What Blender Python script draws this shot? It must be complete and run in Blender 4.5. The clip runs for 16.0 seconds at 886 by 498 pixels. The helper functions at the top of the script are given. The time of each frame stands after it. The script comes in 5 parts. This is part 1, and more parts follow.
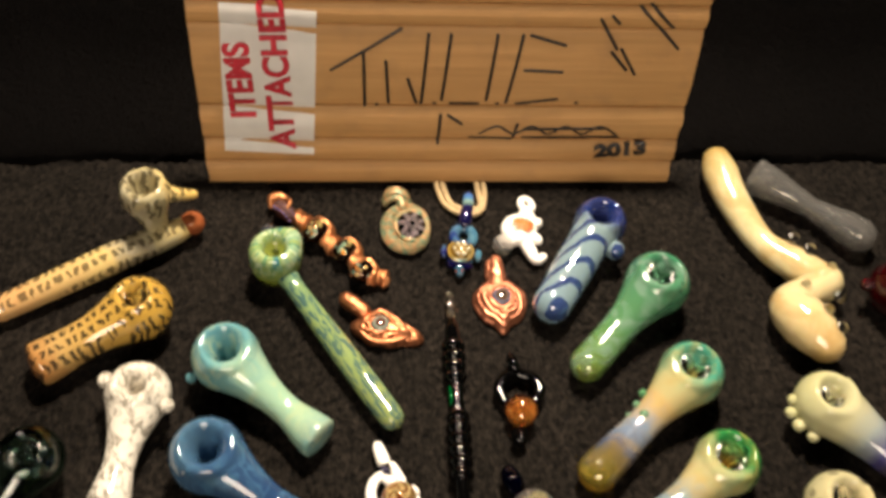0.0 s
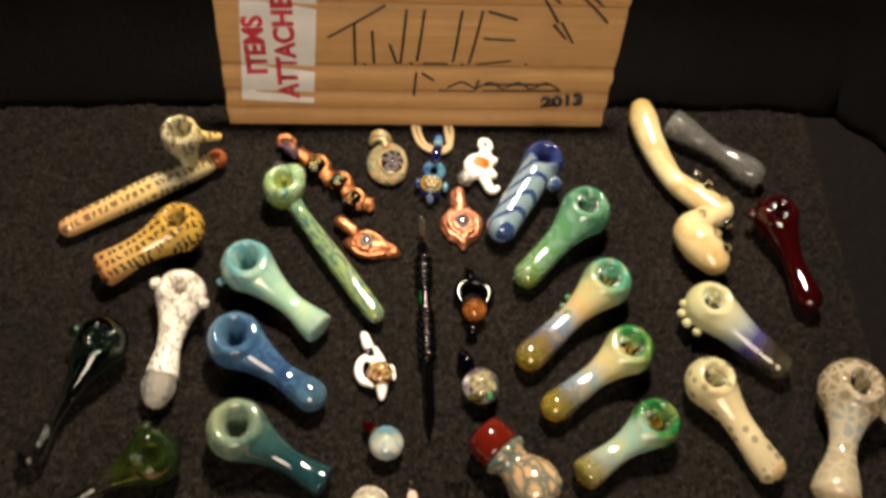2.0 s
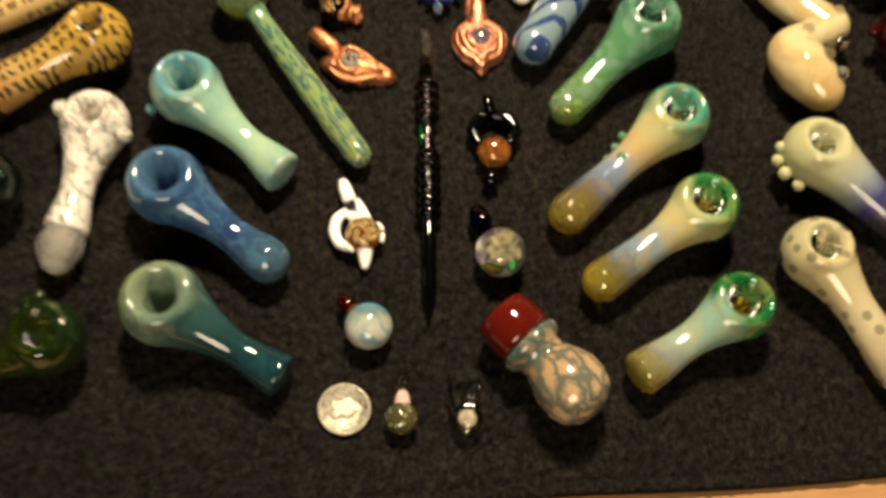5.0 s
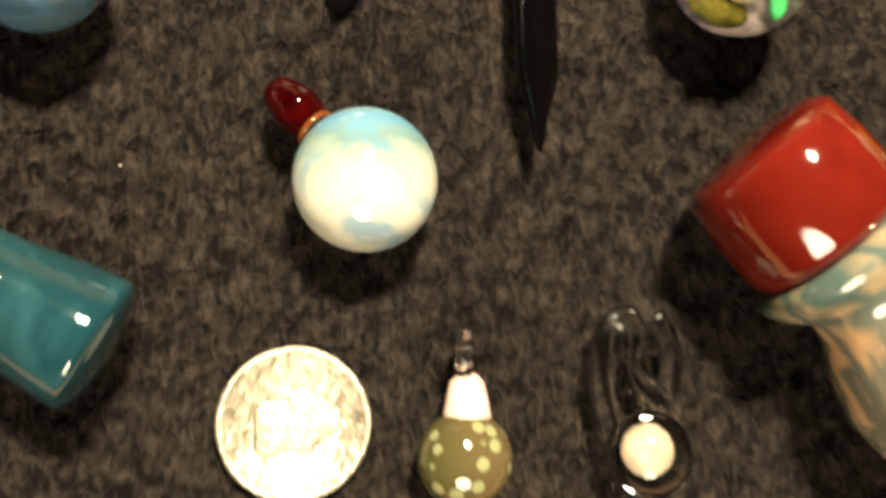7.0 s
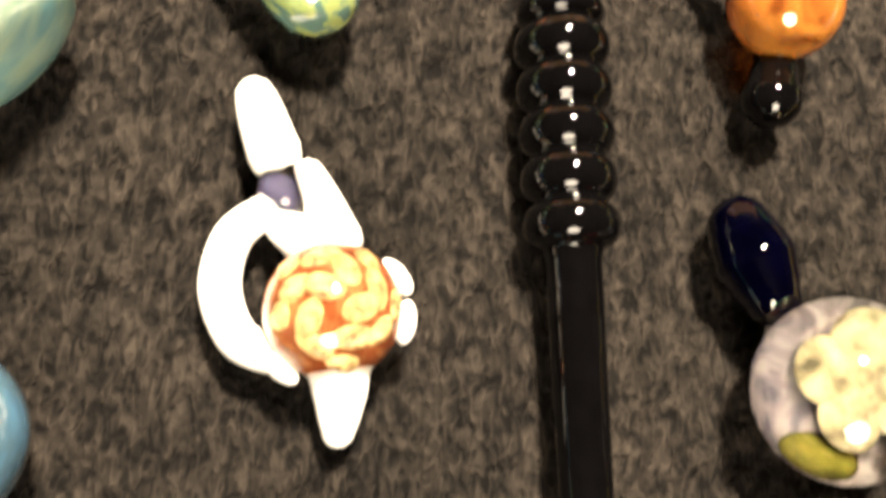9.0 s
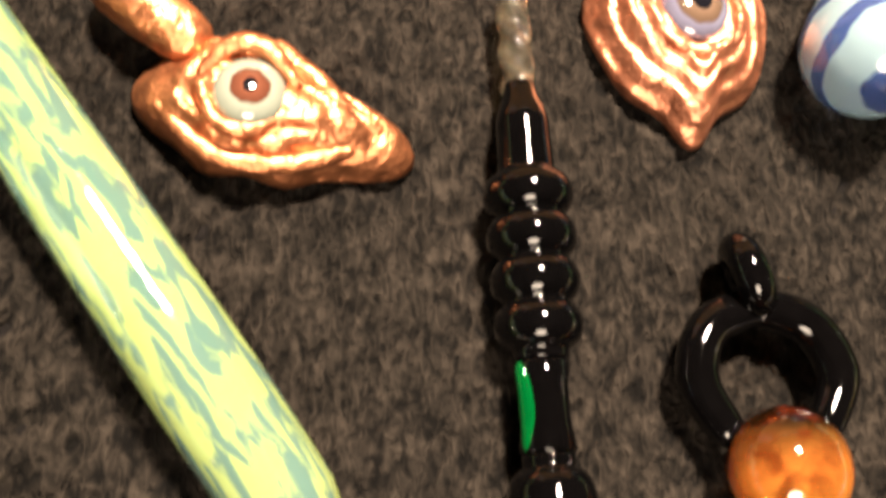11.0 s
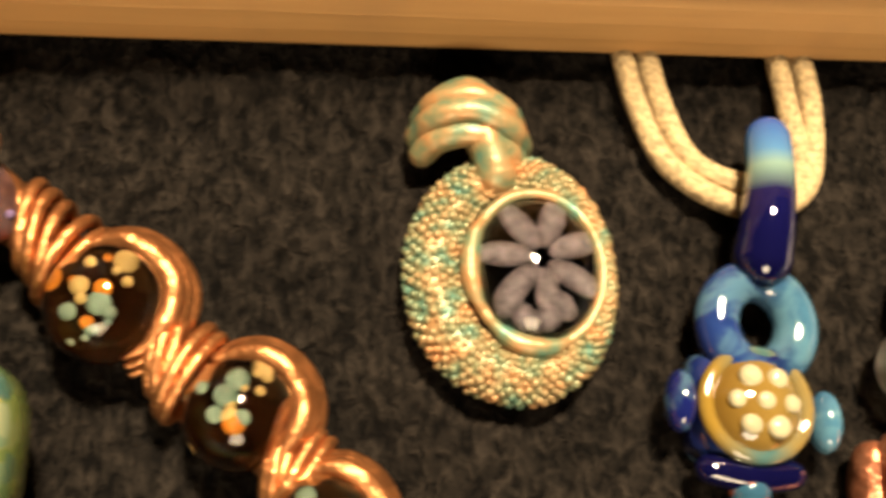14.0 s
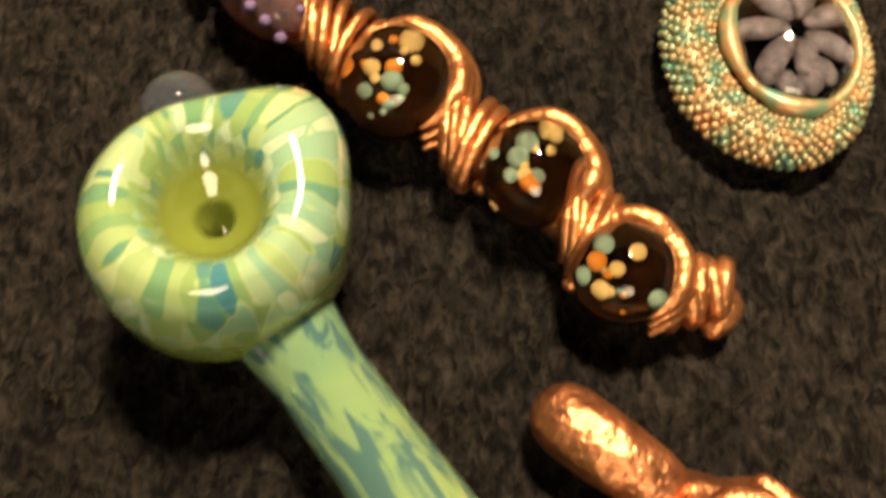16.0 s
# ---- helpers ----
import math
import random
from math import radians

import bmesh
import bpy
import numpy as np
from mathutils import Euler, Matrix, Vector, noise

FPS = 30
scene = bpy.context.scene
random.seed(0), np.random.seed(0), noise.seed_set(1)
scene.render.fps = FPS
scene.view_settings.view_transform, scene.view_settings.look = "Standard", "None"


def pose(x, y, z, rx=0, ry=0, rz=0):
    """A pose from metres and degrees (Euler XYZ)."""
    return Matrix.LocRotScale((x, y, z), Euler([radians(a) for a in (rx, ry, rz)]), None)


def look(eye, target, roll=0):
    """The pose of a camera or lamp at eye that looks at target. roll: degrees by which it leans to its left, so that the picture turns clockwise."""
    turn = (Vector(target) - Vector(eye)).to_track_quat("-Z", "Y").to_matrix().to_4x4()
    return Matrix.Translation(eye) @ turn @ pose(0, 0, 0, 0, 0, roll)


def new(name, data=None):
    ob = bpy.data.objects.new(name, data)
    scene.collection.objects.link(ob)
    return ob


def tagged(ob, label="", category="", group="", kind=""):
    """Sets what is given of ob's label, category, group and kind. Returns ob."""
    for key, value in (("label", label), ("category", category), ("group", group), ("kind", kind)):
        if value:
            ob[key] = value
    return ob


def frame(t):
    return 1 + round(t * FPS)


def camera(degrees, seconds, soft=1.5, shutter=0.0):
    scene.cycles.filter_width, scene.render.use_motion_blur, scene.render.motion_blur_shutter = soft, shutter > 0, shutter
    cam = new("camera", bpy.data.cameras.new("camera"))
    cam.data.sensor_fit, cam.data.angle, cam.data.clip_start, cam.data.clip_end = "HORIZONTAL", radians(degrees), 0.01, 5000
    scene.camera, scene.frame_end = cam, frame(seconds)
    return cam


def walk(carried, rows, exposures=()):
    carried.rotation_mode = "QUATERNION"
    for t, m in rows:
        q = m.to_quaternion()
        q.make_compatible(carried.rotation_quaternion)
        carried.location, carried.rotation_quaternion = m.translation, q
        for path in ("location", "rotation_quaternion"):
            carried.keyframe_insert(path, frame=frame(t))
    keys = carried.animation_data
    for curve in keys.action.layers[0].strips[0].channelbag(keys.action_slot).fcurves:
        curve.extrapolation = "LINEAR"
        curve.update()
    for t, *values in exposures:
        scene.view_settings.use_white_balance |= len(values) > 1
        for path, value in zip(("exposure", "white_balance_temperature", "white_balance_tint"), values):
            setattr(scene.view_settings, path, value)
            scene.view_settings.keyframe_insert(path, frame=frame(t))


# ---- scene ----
cam = camera(48.44, 16.0, soft=3.4, shutter=0.5)
PATH = [
    (0, (-0.04917, -0.09397, 0.48320), (0.13472, 1.04393, -1.15123), 6.942),
    (0.5, (-0.04171, -0.11335, 0.53439), (0.13784, 0.91461, -1.17180), 7.997),
    (1, (-0.05382, -0.13053, 0.58772), (0.14119, 0.85693, -1.14055), 9.435),
    (1.5, (-0.04965, -0.14819, 0.61435), (0.12610, 0.85994, -1.10402), 8.509),
    (2, (-0.04875, -0.15802, 0.62252), (0.14758, 0.80016, -1.12199), 9.644),
    (2.5, (-0.04594, -0.16425, 0.63255), (0.16129, 0.76397, -1.12684), 9.925),
    (3, (-0.04788, -0.17444, 0.64153), (0.17589, 0.75250, -1.11652), 10.695),
    (3.5, (-0.05246, -0.18135, 0.63319), (0.16808, 0.74863, -1.12365), 10.360),
    (4, (-0.05629, -0.17439, 0.58824), (0.14306, 0.73445, -1.18215), 10.114),
    (4.5, (-0.04816, -0.14585, 0.52978), (0.11868, 0.72723, -1.26183), 9.419),
    (5, (-0.01699, -0.11632, 0.44654), (0.10371, 0.68939, -1.38000), 7.571),
    (5.2, (-0.01040, -0.10489, 0.40808), (0.10826, 0.68084, -1.42728), 7.980),
    (7.3, (-0.04044, 0.02328, 0.14683), (0.32058, 0.19863, -1.81248), 62.823),
    (7.5, (-0.03836, 0.02903, 0.14403), (0.28872, 0.22275, -1.81951), 58.105),
    (8, (-0.03478, 0.03699, 0.13792), (0.26451, 0.37532, -1.81041), 40.516),
    (8.5, (-0.03579, 0.05241, 0.13242), (0.27623, 0.46552, -1.79941), 36.071),
    (9, (-0.03500, 0.06394, 0.13034), (0.31487, 0.52242, -1.78470), 36.669),
    (9.5, (-0.03764, 0.07910, 0.12915), (0.37017, 0.62248, -1.75192), 36.679),
    (9.7, (-0.03765, 0.08649, 0.12928), (0.37846, 0.63801, -1.74760), 37.022),
    (11.8, (-0.02637, 0.15928, 0.14408), (0.29178, 0.73444, -1.74483), 26.297),
    (12, (-0.02316, 0.17090, 0.14522), (0.26613, 0.69264, -1.76373), 26.398),
    (12.5, (-0.01873, 0.18628, 0.13959), (0.26677, 0.73862, -1.76131), 24.835),
    (13, (-0.02200, 0.19928, 0.13766), (0.26174, 0.78359, -1.75392), 23.215),
    (13.5, (-0.03194, 0.21026, 0.13504), (0.25449, 0.84238, -1.74070), 22.489),
    (14, (-0.04485, 0.21432, 0.13291), (0.22415, 0.86765, -1.73813), 21.013),
    (14.5, (-0.06302, 0.21138, 0.13066), (0.16159, 0.86465, -1.74625), 18.315),
    (15, (-0.07027, 0.20314, 0.12621), (0.10150, 0.86009, -1.75499), 13.633),
    (15.5, (-0.07153, 0.19553, 0.12359), (0.09484, 0.87595, -1.74974), 10.480),
    (16, (-0.07477, 0.18346, 0.12503), (0.06404, 0.87063, -1.74808), 7.467),
]
EXPOSURES = [(0, 0.04, 5900, 14), (3.5, 0.0, 5900, 14), (4.4, 0.36, 6000, 12), (4.6, 0.26, 6100, 11), (5.0, -0.18, 6300, 9), (5.2, -0.08, 6300, 9), (7.4, 1.5, 6400, 8), (8.0, 1.75, 6500, 10), (8.4, 1.82, 6500, 12), (9.0, 1.92, 5900, 11), (9.7, 1.94, 5600, 10), (11.8, 1.12, 6500, 21), (12.5, 0.98, 6600, 21), (13.0, 0.70, 6700, 18), (14.0, 0.36, 6800, 12), (15.0, 0.2, 6700, 9), (16.0, 0.18, 6700, 10)]
walk(cam, [(t, look(eye, target, roll)) for t, eye, target, roll in PATH], EXPOSURES)

# ---- light: a warm room lamp above and behind the display, an added front fill, dim room ----
world = bpy.data.worlds.new("room_air")
world.use_nodes = True
world.node_tree.nodes["Background"].inputs[0].default_value = (1.0, 0.78, 0.55, 1)
world.node_tree.nodes["Background"].inputs[1].default_value = 0.02
scene.world = world
lamp_data = bpy.data.lights.new("room_lamp", "AREA")
lamp_data.shape, lamp_data.size, lamp_data.energy, lamp_data.color = "DISK", 0.15, 9.6, (1.0, 0.80, 0.54)
# beam narrowed so that the sides of the cloth fall darker
lamp_data.spread = radians(95)
lamp = new("room_lamp", lamp_data)
lamp.matrix_world = look((0.05, 0.60, 1.0), (0.03, 0.15, 0.0))
# added fill from the front to brighten the sign; stands for no known lamp
broad_data = bpy.data.lights.new("front_fill", "AREA")
broad_data.shape, broad_data.size, broad_data.energy, broad_data.color = "DISK", 0.8, 20.0, (1.0, 0.80, 0.55)
broad = new("front_fill", broad_data)
broad.matrix_world = look((-0.2, -1.3, 1.1), (0.0, 0.3, 0.05))


# ---- materials ----
def nodes_of(name):
    m = bpy.data.materials.new(name)
    m.use_nodes = True
    nt = m.node_tree
    return m, nt, nt.nodes["Principled BSDF"], nt.links.new


def node(nt, kind, **values):
    n = nt.nodes.new(kind)
    for key, value in values.items():
        n.inputs[key.replace("_", " ")].default_value = value
    return n


def ramp(nt, stops):
    r = nt.nodes.new("ShaderNodeValToRGB")
    e = r.color_ramp.elements
    while len(e) < len(stops):
        e.new(0.5)
    for item, (p, c) in zip(e, stops):
        item.position, item.color = p, (*c, 1)
    return r


def mix(nt, a, b, fac):
    m = nt.nodes.new("ShaderNodeMix")
    m.data_type = "RGBA"
    for socket, value in ((m.inputs[0], fac), (m.inputs[6], a), (m.inputs[7], b)):
        if hasattr(value, "links"):
            nt.links.new(value, socket)
        elif isinstance(value, tuple):
            socket.default_value = (*value, 1)
        else:
            socket.default_value = value
    return m.outputs[2]


def bump(nt, p, source, strength, distance):
    b = node(nt, "ShaderNodeBump", Strength=strength, Distance=distance)
    nt.links.new(source, b.inputs["Height"])
    nt.links.new(b.outputs[0], p.inputs["Normal"])


def deepen(c):
    """Colour of glass seen in the mass: a little greyer and deeper than the rod."""
    grey = sum(c) / 3
    return tuple((0.80 * v + 0.20 * grey) ** 1.48 for v in c)


def glass(name, stops, lo=-0.02, hi=0.08, wander=0.15, pattern=None, ink=(0, 0, 0), amount=0.8, scale=150.0, clear=0.0, rough=0.05, axis=0, seed=0.0, low_glow=None, clear_tip=None, tip_from=0.8, soft=0.0):
    """Lampworked glass: a colour run along one axis of the thing (metres lo to hi), with a worked-in pattern."""
    m, nt, p, link = nodes_of(name)
    co = node(nt, "ShaderNodeTexCoord")
    split = node(nt, "ShaderNodeSeparateXYZ")
    link(co.outputs["Object"], split.inputs[0])
    span = node(nt, "ShaderNodeMapRange")
    span.inputs["From Min"].default_value, span.inputs["From Max"].default_value = lo, hi
    link(split.outputs[axis], span.inputs["Value"])
    cloud = node(nt, "ShaderNodeTexNoise", Scale=70.0, Detail=4.0, Distortion=0.8)
    shift = node(nt, "ShaderNodeVectorMath")
    shift.operation = "ADD"
    shift.inputs[1].default_value = (seed, seed * 0.7, seed * 1.3)
    link(co.outputs["Object"], shift.inputs[0])
    link(shift.outputs[0], cloud.inputs["Vector"])
    move = node(nt, "ShaderNodeMath")
    move.operation = "MULTIPLY_ADD"
    link(cloud.outputs["Fac"], move.inputs[0])
    move.inputs[1].default_value = wander * 2
    link(span.outputs[0], move.inputs[2])
    off = node(nt, "ShaderNodeMath")
    off.operation = "SUBTRACT"
    link(move.outputs[0], off.inputs[0])
    off.inputs[1].default_value = wander
    run = ramp(nt, [(at, deepen(c)) for at, c in stops])
    ink = deepen(ink)
    link(off.outputs[0], run.inputs[0])
    colour = run.outputs[0]
    if pattern:
        if pattern == "specks":
            t = node(nt, "ShaderNodeTexVoronoi", Scale=scale, Randomness=0.9)
            cut = ramp(nt, [(0.28, (1, 1, 1)), (0.36, (0, 0, 0))])
        elif pattern == "cells":
            t = node(nt, "ShaderNodeTexVoronoi", Scale=scale)
            t.feature = "DISTANCE_TO_EDGE"
            cut = ramp(nt, [(0.05, (1, 1, 1)), (0.2, (0, 0, 0))])
        elif pattern == "rings":
            t = node(nt, "ShaderNodeTexWave", Scale=scale, Distortion=7.0, Detail=3.0, Detail_Scale=2.5)
            t.bands_direction = "X"
            cut = ramp(nt, [(0.35, (0, 0, 0)), (0.6, (1, 1, 1))])
        elif pattern == "twist":
            t = node(nt, "ShaderNodeTexWave", Scale=scale, Distortion=2.0, Detail=3.0, Detail_Scale=2.0)
            t.bands_direction = "DIAGONAL"
            cut = ramp(nt, [(0.66, (0, 0, 0)), (0.80, (1, 1, 1))])
        elif pattern == "vine":
            t = node(nt, "ShaderNodeTexVoronoi", Scale=scale, Randomness=1.0)
            t.feature = "DISTANCE_TO_EDGE"
            cut = ramp(nt, [(0.05, (1, 1, 1)), (0.24, (0, 0, 0))])
        elif pattern == "streak":
            t = node(nt, "ShaderNodeTexNoise", Scale=scale, Detail=4.0, Distortion=0.6)
            cut = ramp(nt, [(0.46, (0, 0, 0)), (0.56, (1, 1, 1))])
        else:
            t = node(nt, "ShaderNodeTexNoise", Scale=scale, Detail=5.0, Distortion=1.5)
            cut = ramp(nt, [(0.45, (0, 0, 0)), (0.62, (1, 1, 1))])
        lay = node(nt, "ShaderNodeMapping")
        if pattern == "streak":
            lay.inputs["Rotation"].default_value, lay.inputs["Scale"].default_value = (0.3, 0.2, 0.45), (0.24, 1.0, 1.0)
        elif pattern == "vine":
            lay.inputs["Scale"].default_value = (0.42, 1.0, 1.0)
        if pattern == "vine":
            link(mix(nt, shift.outputs[0], cloud.outputs["Color"], 0.014), lay.inputs[0])
        else:
            link(shift.outputs[0], lay.inputs[0])
        link(lay.outputs[0], t.inputs["Vector"])
        link(t.outputs["Fac" if "Fac" in t.outputs else "Distance"], cut.inputs[0])
        mask = cut.outputs[0]
        if pattern == "rings":
            rows = node(nt, "ShaderNodeTexWave", Scale=scale * 0.75, Distortion=1.2, Detail=1.0)
            rows.bands_direction = "Y"
            link(shift.outputs[0], rows.inputs["Vector"])
            gap = ramp(nt, [(0.25, (0, 0, 0)), (0.42, (1, 1, 1))])
            link(rows.outputs["Fac"], gap.inputs[0])
            dash = node(nt, "ShaderNodeMath")
            dash.operation = "MULTIPLY"
            link(cut.outputs[0], dash.inputs[0])
            link(gap.outputs[0], dash.inputs[1])
            mask = dash.outputs[0]
        part_of = node(nt, "ShaderNodeMath")
        part_of.operation = "MULTIPLY"
        link(mask, part_of.inputs[0])
        part_of.inputs[1].default_value = amount
        colour = mix(nt, colour, ink, part_of.outputs[0])
    # light focused in the underside of the glass, put into the colour by height
    if low_glow:
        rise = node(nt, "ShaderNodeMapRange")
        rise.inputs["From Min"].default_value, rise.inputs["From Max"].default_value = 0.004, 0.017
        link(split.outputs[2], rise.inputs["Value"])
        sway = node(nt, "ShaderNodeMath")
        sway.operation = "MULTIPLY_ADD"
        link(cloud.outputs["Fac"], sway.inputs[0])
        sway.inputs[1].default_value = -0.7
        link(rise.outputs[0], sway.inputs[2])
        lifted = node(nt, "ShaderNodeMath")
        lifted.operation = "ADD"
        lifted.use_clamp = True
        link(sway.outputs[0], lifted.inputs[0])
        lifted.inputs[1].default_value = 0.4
        colour = mix(nt, low_glow, colour, lifted.outputs[0])
    link(colour, p.inputs["Base Color"])
    p.inputs["Roughness"].default_value = rough
    p.inputs["IOR"].default_value = 1.48
    p.inputs["Transmission Weight"].default_value = clear
    if clear_tip is not None:
        thin = node(nt, "ShaderNodeMapRange")
        thin.inputs["From Min"].default_value, thin.inputs["From Max"].default_value = tip_from - 0.08, tip_from + 0.08
        thin.inputs["To Min"].default_value, thin.inputs["To Max"].default_value = clear, clear_tip
        link(off.outputs[0], thin.inputs["Value"])
        link(thin.outputs[0], p.inputs["Transmission Weight"])
    p.inputs["Subsurface Weight"].default_value = soft
    p.inputs["Subsurface Radius"].default_value = (1.0, 0.8, 0.5)
    p.inputs["Subsurface Scale"].default_value = 0.004
    p.inputs["Coat Weight"].default_value = 0.6
    p.inputs["Coat Roughness"].default_value = 0.03
    wavy = node(nt, "ShaderNodeTexNoise", Scale=160.0, Detail=2.0)
    link(co.outputs["Object"], wavy.inputs["Vector"])
    bump(nt, p, wavy.outputs["Fac"], 0.12, 0.002)
    return m


def plain(name, colour, rough=0.05, metal=0.0, clear=0.0, grain=0.12, scale=300.0, relief=0.08, coat=0.0):
    m, nt, p, link = nodes_of(name)
    co = node(nt, "ShaderNodeTexCoord")
    n = node(nt, "ShaderNodeTexNoise", Scale=scale, Detail=5.0)
    link(co.outputs["Object"], n.inputs["Vector"])
    dark = tuple(c * (1 - grain * 2) for c in colour)
    light = tuple(min(1.0, c * (1 + grain)) for c in colour)
    r = ramp(nt, [(0.3, dark), (0.7, light)])
    link(n.outputs["Fac"], r.inputs[0])
    link(r.outputs[0], p.inputs["Base Color"])
    p.inputs["Roughness"].default_value, p.inputs["Metallic"].default_value = rough, metal
    p.inputs["Transmission Weight"].default_value, p.inputs["IOR"].default_value = clear, 1.47
    p.inputs["Coat Weight"].default_value = coat
    if relief:
        bump(nt, p, n.outputs["Fac"], relief, 0.002)
    return m


def felt(name, low, high, scale):
    """Short-pile black fleece: clumps a millimetre or two across with finer fibres."""
    m, nt, p, link = nodes_of(name)
    co = node(nt, "ShaderNodeTexCoord")
    a = node(nt, "ShaderNodeTexNoise", Scale=scale, Detail=3.0, Roughness=0.6, Distortion=0.6)
    b = node(nt, "ShaderNodeTexNoise", Scale=9.0, Detail=4.0)
    link(co.outputs["Object"], a.inputs["Vector"])
    link(co.outputs["Object"], b.inputs["Vector"])
    lay = node(nt, "ShaderNodeMapping")
    lay.inputs["Scale"].default_value, lay.inputs["Rotation"].default_value = (1.0, 0.36, 1.0), (0, 0, 0.5)
    link(co.outputs["Object"], lay.inputs[0])
    fibre = node(nt, "ShaderNodeTexNoise", Scale=scale * 2.2, Detail=2.0, Roughness=0.6, Distortion=1.0)
    link(lay.outputs[0], fibre.inputs["Vector"])
    both = node(nt, "ShaderNodeMath")
    both.operation = "MULTIPLY_ADD"
    link(fibre.outputs["Fac"], both.inputs[0])
    both.inputs[1].default_value = 0.52
    half = node(nt, "ShaderNodeMath")
    half.operation = "MULTIPLY"
    link(a.outputs["Fac"], half.inputs[0])
    half.inputs[1].default_value = 0.48
    link(half.outputs[0], both.inputs[2])
    r = ramp(nt, [(0.40, low), (0.52, tuple((p + q) / 2.4 for p, q in zip(low, high))), (0.64, high)])
    link(both.outputs[0], r.inputs[0])
    worn = ramp(nt, [(0.3, (0.75, 0.75, 0.75)), (0.75, (1.15, 1.12, 1.1))])
    link(b.outputs["Fac"], worn.inputs[0])
    mm = nt.nodes.new("ShaderNodeMix")
    mm.data_type, mm.blend_type = "RGBA", "MULTIPLY"
    mm.inputs[0].default_value = 1.0
    link(r.outputs[0], mm.inputs[6])
    link(worn.outputs[0], mm.inputs[7])
    link(mm.outputs[2], p.inputs["Base Color"])
    p.inputs["Roughness"].default_value = 0.95
    p.inputs["Specular IOR Level"].default_value = 0.1
    bump(nt, p, both.outputs[0], 1.0, 0.003)
    return m


def cardboard(name):
    m, nt, p, link = nodes_of(name)
    co = node(nt, "ShaderNodeTexCoord")
    stretch = node(nt, "ShaderNodeMapping")
    stretch.inputs["Scale"].default_value = (6, 6, 160)
    link(co.outputs["Object"], stretch.inputs[0])
    a = node(nt, "ShaderNodeTexNoise", Scale=2.0, Detail=6.0, Roughness=0.6)
    link(stretch.outputs[0], a.inputs["Vector"])
    b = node(nt, "ShaderNodeTexNoise", Scale=60.0, Detail=5.0)
    link(co.outputs["Object"], b.inputs["Vector"])
    r = ramp(nt, [(0.3, (0.47, 0.256, 0.088)), (0.7, (0.57, 0.320, 0.117))])
    link(a.outputs["Fac"], r.inputs[0])
    spot = ramp(nt, [(0.55, (0, 0, 0)), (0.8, (0.35, 0.35, 0.35))])
    link(b.outputs["Fac"], spot.inputs[0])
    c = mix(nt, r.outputs[0], (0.27, 0.16, 0.08), spot.outputs[0])
    link(c, p.inputs["Base Color"])
    p.inputs["Roughness"].default_value = 0.62
    bump(nt, p, a.outputs["Fac"], 0.25, 0.001)
    return m


def wood(name, low, high):
    m, nt, p, link = nodes_of(name)
    co = node(nt, "ShaderNodeTexCoord")
    stretch = node(nt, "ShaderNodeMapping")
    stretch.inputs["Scale"].default_value = (2, 30, 30)
    link(co.outputs["Object"], stretch.inputs[0])
    a = node(nt, "ShaderNodeTexNoise", Scale=3.0, Detail=8.0, Distortion=1.2)
    link(stretch.outputs[0], a.inputs["Vector"])
    r = ramp(nt, [(0.3, low), (0.7, high)])
    link(a.outputs["Fac"], r.inputs[0])
    link(r.outputs[0], p.inputs["Base Color"])
    p.inputs["Roughness"].default_value = 0.35
    bump(nt, p, a.outputs["Fac"], 0.1, 0.002)
    return m


FELT = felt("black_felt", (0.0016, 0.0013, 0.0011), (0.0245, 0.0203, 0.0165), 330.0)
DRAPE = felt("black_drape", (0.004, 0.0035, 0.0035), (0.008, 0.0068, 0.0066), 260.0)
CARD = cardboard("brown_cardboard")
OAK = wood("honey_oak", (0.30, 0.15, 0.06), (0.50, 0.28, 0.12))
# the room's dimness is put into this colour, to keep glass reflections dark
PAINT = plain("near_black_wall_paint", (0.035, 0.030, 0.026), 0.85, grain=0.04, scale=20)
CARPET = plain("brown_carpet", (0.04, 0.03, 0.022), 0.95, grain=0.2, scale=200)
INK = plain("black_marker", (0.018, 0.014, 0.012), 0.45, relief=0.0)
PAPER = plain("white_label_paper", (0.74, 0.72, 0.70), 0.5, grain=0.03, scale=90, relief=0.03)
RED_PRINT = plain("red_print", (0.50, 0.02, 0.04), 0.5, relief=0.0)
CLEAR = plain("clear_glass", (0.95, 0.96, 0.95), 0.02, clear=1.0, grain=0.01, relief=0.03)
BLACK = plain("black_glass", (0.0010, 0.0009, 0.0010), 0.04, relief=0.0)
BLACK.node_tree.nodes["Principled BSDF"].inputs["Specular IOR Level"].default_value = 0.35
COPPER = plain("polished_copper", (0.58, 0.250, 0.100), 0.36, 0.9, grain=0.22, scale=330, relief=0.5)
COPPER_ORANGE = plain("orange_copper", (0.60, 0.235, 0.105), 0.36, 0.92, grain=0.25, scale=330, relief=0.55)
COPPER_PINK = plain("pink_copper", (0.60, 0.235, 0.130), 0.37, 0.90, grain=0.25, scale=300, relief=0.55)
HOLLOW = plain("hollow_inside", (1.0, 1.0, 1.0), 0.0, clear=1.0, grain=0.0, relief=0.0)
HOLLOW.node_tree.nodes["Principled BSDF"].inputs["IOR"].default_value = 0.68
WHITE_GLASS = plain("milk_white_glass", (0.88, 0.85, 0.80), 0.06, grain=0.02, coat=0.5)


